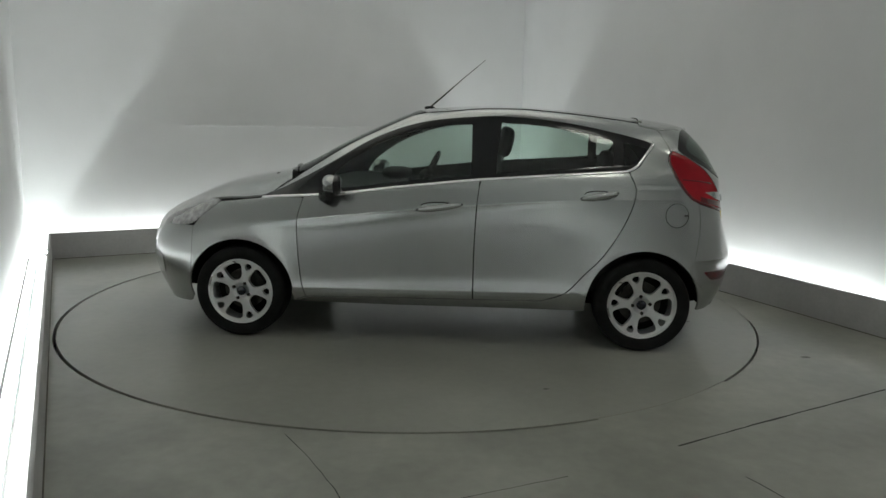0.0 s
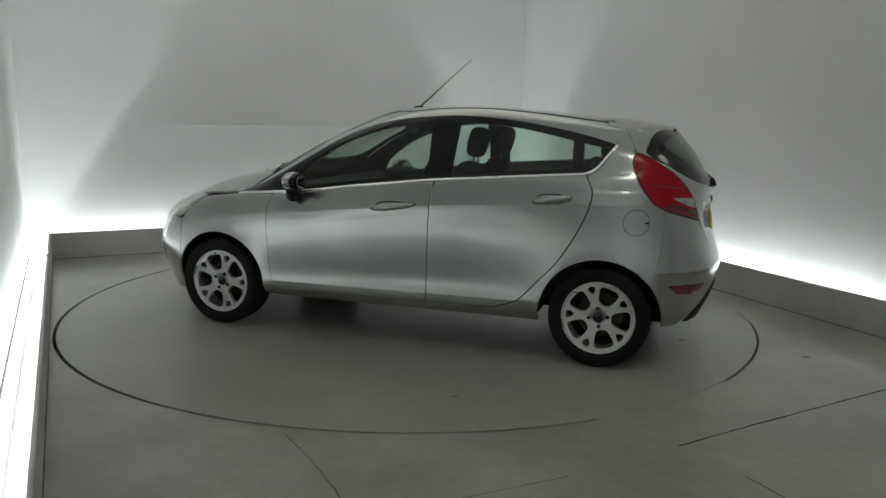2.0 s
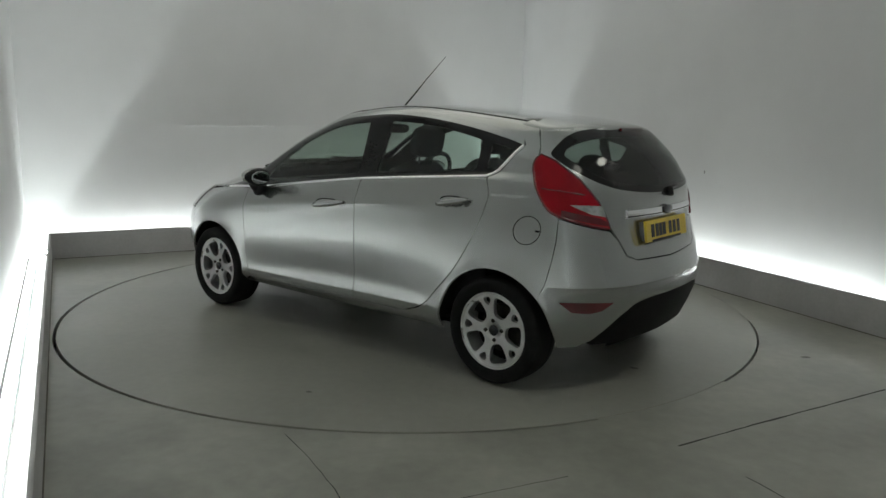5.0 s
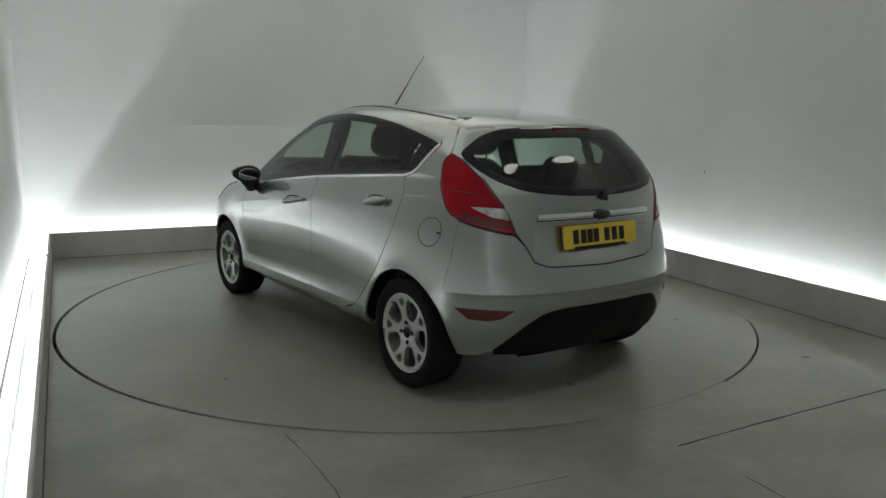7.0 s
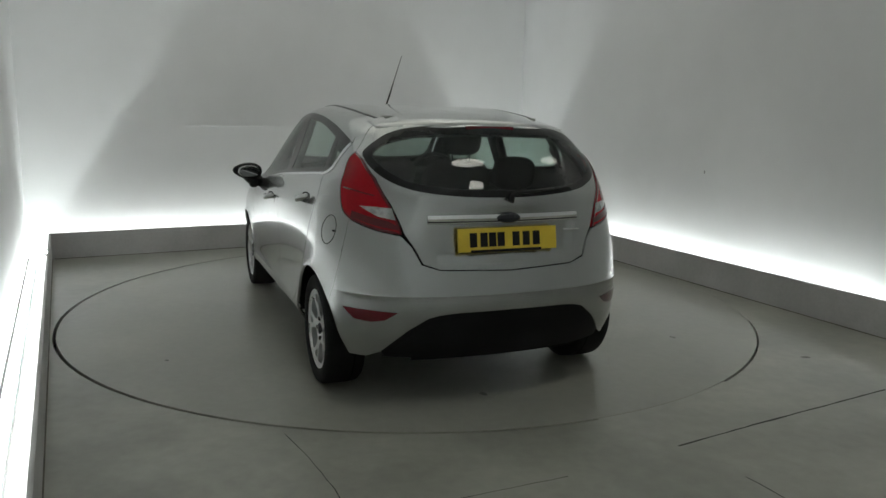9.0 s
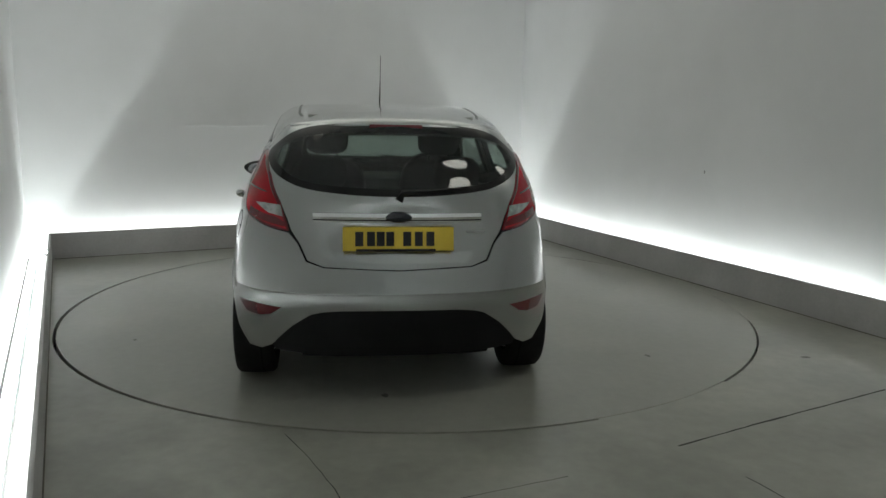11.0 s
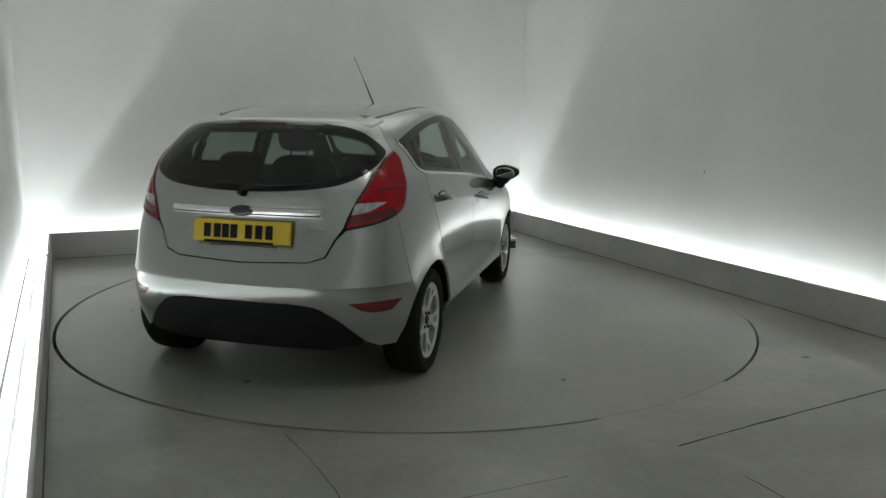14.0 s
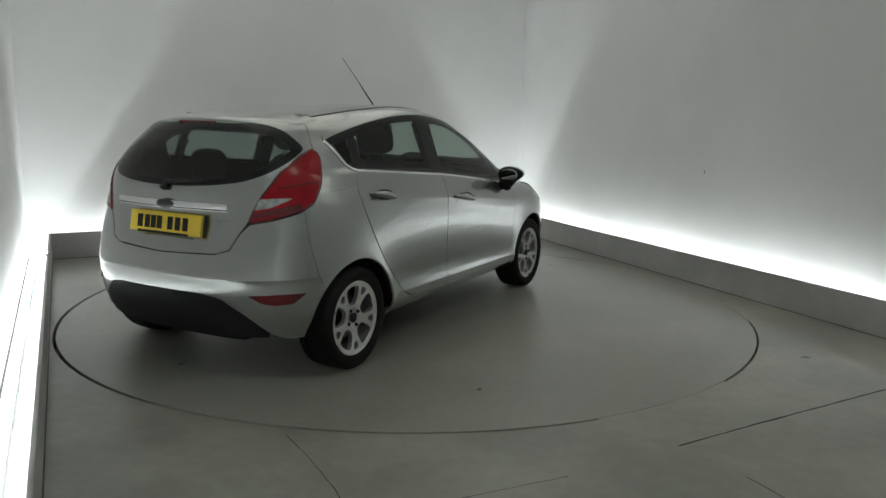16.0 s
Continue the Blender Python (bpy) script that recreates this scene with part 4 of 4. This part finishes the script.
def make_wheel(parent, at):
    w = new("wheel")
    w.parent = parent
    w.matrix_basis = at
    tyre = lathe([(.196, -.085), (.215, -.098), (.25, -.102), (.272, -.098), (.284, -.085), (.2865, -.06), (.288, -.03), (.288, 0), (.288, .03), (.2865, .06), (.284, .085),
                  (.272, .098), (.25, .102), (.222, .098), (.208, .090), (.204, .078)])
    part("tyre", tyre, M_TYRE, w, "black rubber tyre", True)
    groove = lathe([(.2884, -.045), (.2886, -.043), (.2886, -.037), (.2884, -.035)], 64)
    part("tread_groove", groove, M_DARK, w)
    part("rim_lip", lathe([(.198, .060), (.205, .078), (.2085, .084), (.211, .086), (.207, .090), (.200, .087), (.195, .078), (.190, .060), (.184, .02), (.180, -.08)]), M_ALLOY, w, "bright alloy rim lip", True)
    face = part("rim_face", rim_face(), M_ALLOY, w, "silver alloy rim with ten openings")
    face.location.y = .066
    part("brake_disc", lathe([(.03, .0), (.13, .0), (.13, -.02), (.03, -.02)], 40), M_DISCBRAKE, w, "grey brake disc")
    part("wheel_back", lathe([(.0001, -.03), (.185, -.03), (.185, -.045)], 40), M_DARK, w)
    cp = blob((.058, .02, .058), (0, .074, 0), 2.2, 24, 10)
    part("centre_cap", cp, M_BADGE, w, "dark blue centre cap", True)
    for k in range(4):
        a = math.pi / 4 + k * math.pi / 2
        part("wheel_bolt", blob((.021, .018, .021), (.052 * math.cos(a), .072, .052 * math.sin(a)), 3, 12, 6), M_DISCBRAKE, w, "dark wheel bolt", True)
    return w


for k, (hx, s) in enumerate(((2.489, 1), (0.0, 1), (2.489, -1), (0.0, -1))):
    turn = (18, 51, 140, 77)[k]
    make_wheel(car, pose(hx, s * .720, .288, 0, turn, 0) if s > 0 else pose(hx, s * .720, .288, 0, 0, 180) @ pose(0, 0, 0, 0, turn, 0))

# ---- inside of the car ----
part("cabin_floor", box(bmesh.new(), .38, 2.1, -.72, .72, .27, .32), M_DASH, car)
part("parcel_shelf", box(bmesh.new(), -.42, .02, -.56, .56, .955, .975, .006), M_DASH, car, "dark parcel shelf")
dash = bmesh.new()
for y0, y1 in ((-.70, .70),):
    sec = [(2.16, .60), (1.62, .62), (1.56, .72), (1.58, .86), (1.66, .925), (1.80, .945), (2.02, .955), (2.16, .93)]
    a = [dash.verts.new((x, y0, z)) for x, z in sec]
    b = [dash.verts.new((x, y1, z)) for x, z in sec]
    dash.faces.new(a)
    dash.faces.new(b[::-1])
    for i in range(len(sec)):
        j = (i + 1) % len(sec)
        dash.faces.new((a[i], b[i], b[j], a[j]))
part("dashboard", dash, M_DASH, car, "dark grey dashboard")
hood = blob((.22, .34, .09), (1.66, -.36, .975), 2.6)
part("instrument_hood", hood, M_DASH, car, smooth=True)
rg = [(0 + .182 * math.cos(2 * math.pi * k / 32), .182 * math.sin(2 * math.pi * k / 32)) for k in range(33)]
tilt_w = pose(1.42, -.36, .965, 0, -24, 0)
sw = tube([tilt_w @ Vector((0, a, b)) for a, b in rg], [.016] * 33, 8)
spoke = tube([tilt_w @ Vector((.02, -.17, 0)), tilt_w @ Vector((.02, 0, -.02)), tilt_w @ Vector((.02, .17, 0))], [.02, .05, .02], 10)
wheel_s = new("steering_wheel")
wheel_s.parent = car
part("wheel_rim", sw, M_BLACK, wheel_s, smooth=True)
part("wheel_hub", spoke, M_DASH, wheel_s, smooth=True)


def make_seat(x, y, w, head_w, high, heads):
    st = new("seat")
    st.parent = car
    part("cushion", blob((.50, w, .16), (x + .22, y, .50), 4), M_CLOTH, st, smooth=True)
    back = blob((.13, w, .58), (0, 0, .27), 3.6, tilt=pose(0, 0, 0, 0, -18, 0))
    bmesh.ops.translate(back, verts=back.verts[:], vec=(x, y, high - .27))
    part("seat_back", back, M_CLOTH, st, "dark cloth seat back", True)
    for hy in heads:
        part("headrest", blob((.10, head_w, .19), (x - .13, y + hy, high + .40), 3.2, tilt=pose(0, 0, 0, 0, -12, 0)), M_CLOTH, st, "dark headrest", True)
        for q in (-.06, .06):
            part("headrest_post", tube([(x - .105, y + hy + q, high + .24), (x - .125, y + hy + q, high + .36)], [.007, .007], 6), M_CHROME, st)


make_seat(.98, .36, .50, .27, .84, (0,))
make_seat(.98, -.36, .50, .27, .84, (0,))
make_seat(.24, 0, 1.24, .26, .68, (-.37, .37))
part("mirror_inside", blob((.03, .23, .065), (1.44, 0, 1.31), 3), M_BLACK, car, "black inside mirror", True)
part("roof_lining", box(bmesh.new(), .0, 1.25, -.44, .44, 1.382, 1.392, .004), M_LINING, car, "pale roof lining")
both("pillar_trim", patch("side", side([(1.02, 1.36), (.915, 1.365), (.93, 1.06), (1.03, 1.045)]), step=.04, lift=-.03, thick=0.02), M_DASH, car)
both("rear_pillar_trim", patch("side", side([(.02, 1.318), (-.035, 1.300), (-.10, 1.245), (-.16, 1.18), (-.25, 1.06), (-.25, .95), (.10, .95), (.10, 1.095), (.045, 1.118), (-.030, 1.238)]), step=.03, lift=-.035, thick=0.02), M_DASH, car, "dark rear pillar trim")
for s in (1, -1):
    bw = bmesh.new()
    box(bw, .10, 2.0, min(s * .70, s * .74), max(s * .70, s * .74), .35, .93, .015)
    part("door_lining", bw, M_DASH, car, "dark door lining")



# ---- marks, seams and small things in the room ----
def floor_line(name, pts, width, mat=M_SEAM, z=0.0015, parent=None, label="", jag=0.004):
    """A thin dark crack or joint lying on the floor."""
    bm = bmesh.new()
    rnd = random.Random(7)
    q = resample(pts, 0.06, False)
    rows = []
    for i, p in enumerate(q):
        a, b = q[max(0, i - 1)], q[min(len(q) - 1, i + 1)]
        t = (b - a) / np.linalg.norm(b - a)
        s = np.array((-t[1], t[0]))
        w = width * (0.55 + 0.6 * rnd.random()) / 2
        c = p + s * jag * (rnd.random() - 0.5)
        rows.append([bm.verts.new((*(c + s * k * w), z)) for k in (-1, 1)])
    for a, b in zip(rows, rows[1:]):
        bm.faces.new((a[0], a[1], b[1], b[0]))
    return solid(name, bm, mat, parent, label, "" if parent else "floor joint", "" if parent else "structure")


floor_line("floor_joint", [(-0.555, -2.47), (-0.42, -2.70), (-0.29, -2.96), (-0.17, -3.25)], 0.005, label="thin dark crack in the painted floor")
floor_line("floor_joint", [(1.156, -2.587), (1.651, -2.328), (2.23, -2.036), (2.52, -1.89)], 0.013, label="dark saw-cut joint in the painted floor")
floor_line("floor_joint", [(0.10, -3.07), (0.40, -2.95), (0.62, -2.865)], 0.005, label="thin dark crack in the painted floor")
floor_line("floor_joint", [(1.33, -2.87), (1.36, -2.93), (1.41, -3.06)], 0.007, label="short dark crack in the painted floor")
M_STAIN = material("oil_stain", (0.13, 0.128, 0.115), 0.5, spread=0.3, scale=30)


def stain(x, y, r, parent=None, name="stain"):
    bm = bmesh.new()
    rnd = random.Random(int(1000 * (x + 5)))
    vs = [bm.verts.new((x + r * (0.6 + 0.6 * rnd.random()) * math.cos(a * math.pi / 7), y + 0.6 * r * (0.6 + 0.6 * rnd.random()) * math.sin(a * math.pi / 7), 0.0022)) for a in range(14)]
    bm.faces.new(vs)
    return solid(name, bm, M_STAIN, parent, "small dark stain on the deck" if parent else "small dark stain on the painted floor", "" if parent else "stain", "" if parent else "structure")


stain(2.371, -1.346, 0.035)
for x, y, r in ((1.93, -0.55, 0.03), (1.6, 1.1, 0.025), (-1.9, 0.6, 0.02), (0.7, -1.9, 0.02)):
    stain(x, y, r, turntable)

M_SEAL = material("dirty_sealant", (0.13, 0.12, 0.10), 0.8, spread=0.35, scale=3)
# scuffed dark line along the foot of the kerbs
for i, (_, _, nm) in enumerate(SIDES):
    if nm == "south":
        continue
    solid("kerb_seal_" + nm, prism(bmesh.new(), side_run(i, -0.006, 0.0, 0.02), 0.0, 0.005), M_SEAL, None, "dark dirty sealing bead at the kerb's foot", "seal", "structure")

# black box in the far corner
bx = thing("equipment_box", "black box with a grey lid on the floor in the corner", "box", at=pose(0.91, 2.545, 0, 0, 0, 2))
part("case", box(bmesh.new(), -0.22, 0.20, -0.14, 0.12, 0.0, 0.085, 0.008), M_BLACKBOX, bx)
part("lid", box(bmesh.new(), -0.225, 0.205, -0.145, 0.125, 0.085, 0.105, 0.006), M_GREYMETAL, bx, "grey lid")

# shallow ledge and a small fixing on the walls
def on_wall(i, along, z, out=0.0):
    """Place on the inner face of wall i, metres along it from its start."""
    a = ring_corners(W0)[i]
    d = SIDES[i][1]
    n = Vector((d.y, -d.x))
    p = a + d * along + n * out
    return Vector((p.x, p.y, z)), math.degrees(math.atan2(d.y, d.x))


p_, a_ = on_wall(1, 2.51, 1.27)
led = thing("wall_ledge", "shallow painted ledge strip on the plain wall", "ledge", at=pose(p_.x, p_.y, p_.z, 0, 0, a_))
part("strip", box(bmesh.new(), -1.03, 1.03, -0.016, 0.0, -0.008, 0.008, 0.002), M_WALL, led)
p_, a_ = on_wall(2, 3.29, 0.957)
fx = thing("wall_fixing", "small grey screw fixing in the wall", "fixing", at=pose(p_.x, p_.y, p_.z, 0, 0, a_))
part("head", blob((.014, .008, .03), (0, -.004, 0), 2.2, 12, 8), M_GREYMETAL, fx, smooth=True)

# strips in floor paint, added to hide the ring gap where it hardly shows
for a0, a1 in ((-69, -46), (-12, 40), (66, 84)):
    fill = bmesh.new()
    rows = []
    for k in range(41):
        a = radians(a0 + (a1 - a0) * k / 40)
        rows.append([fill.verts.new((r * math.cos(a), r * math.sin(a), -0.0012)) for r in (R_DISC + 0.0012, R_DISC + 0.022)])
    for a, b in zip(rows, rows[1:]):
        fill.faces.new((a[0], a[1], b[1], b[0]))
    solid("gap_cover", fill, M_FLOOR, None, "floor-coloured strip added to hide part of the ring gap", "filler", "structure")
solid("wall_foot_joint", prism(bmesh.new(), side_run(0, W0 - 0.014, W0 - 0.001, 0.15), 0.012, 0.016), M_GAP, None, "dark joint at the wall's foot", "joint", "structure")



# ---- what moves ----
def heading(t):
    return 173.4 - 6.98 * t - 0.00995 * t * t


def motions():
    rows = [0.5 * i for i in range(33)]
    walk(turntable, [(t, pose(0, 0, 0, 0, 0, heading(t) - 173.4)) for t in rows])
    walk(car, [(t, pose(0, 0, 0, 0, 0, heading(t)) @ pose(-1.518, 0.270, 0)) for t in rows])


motions()
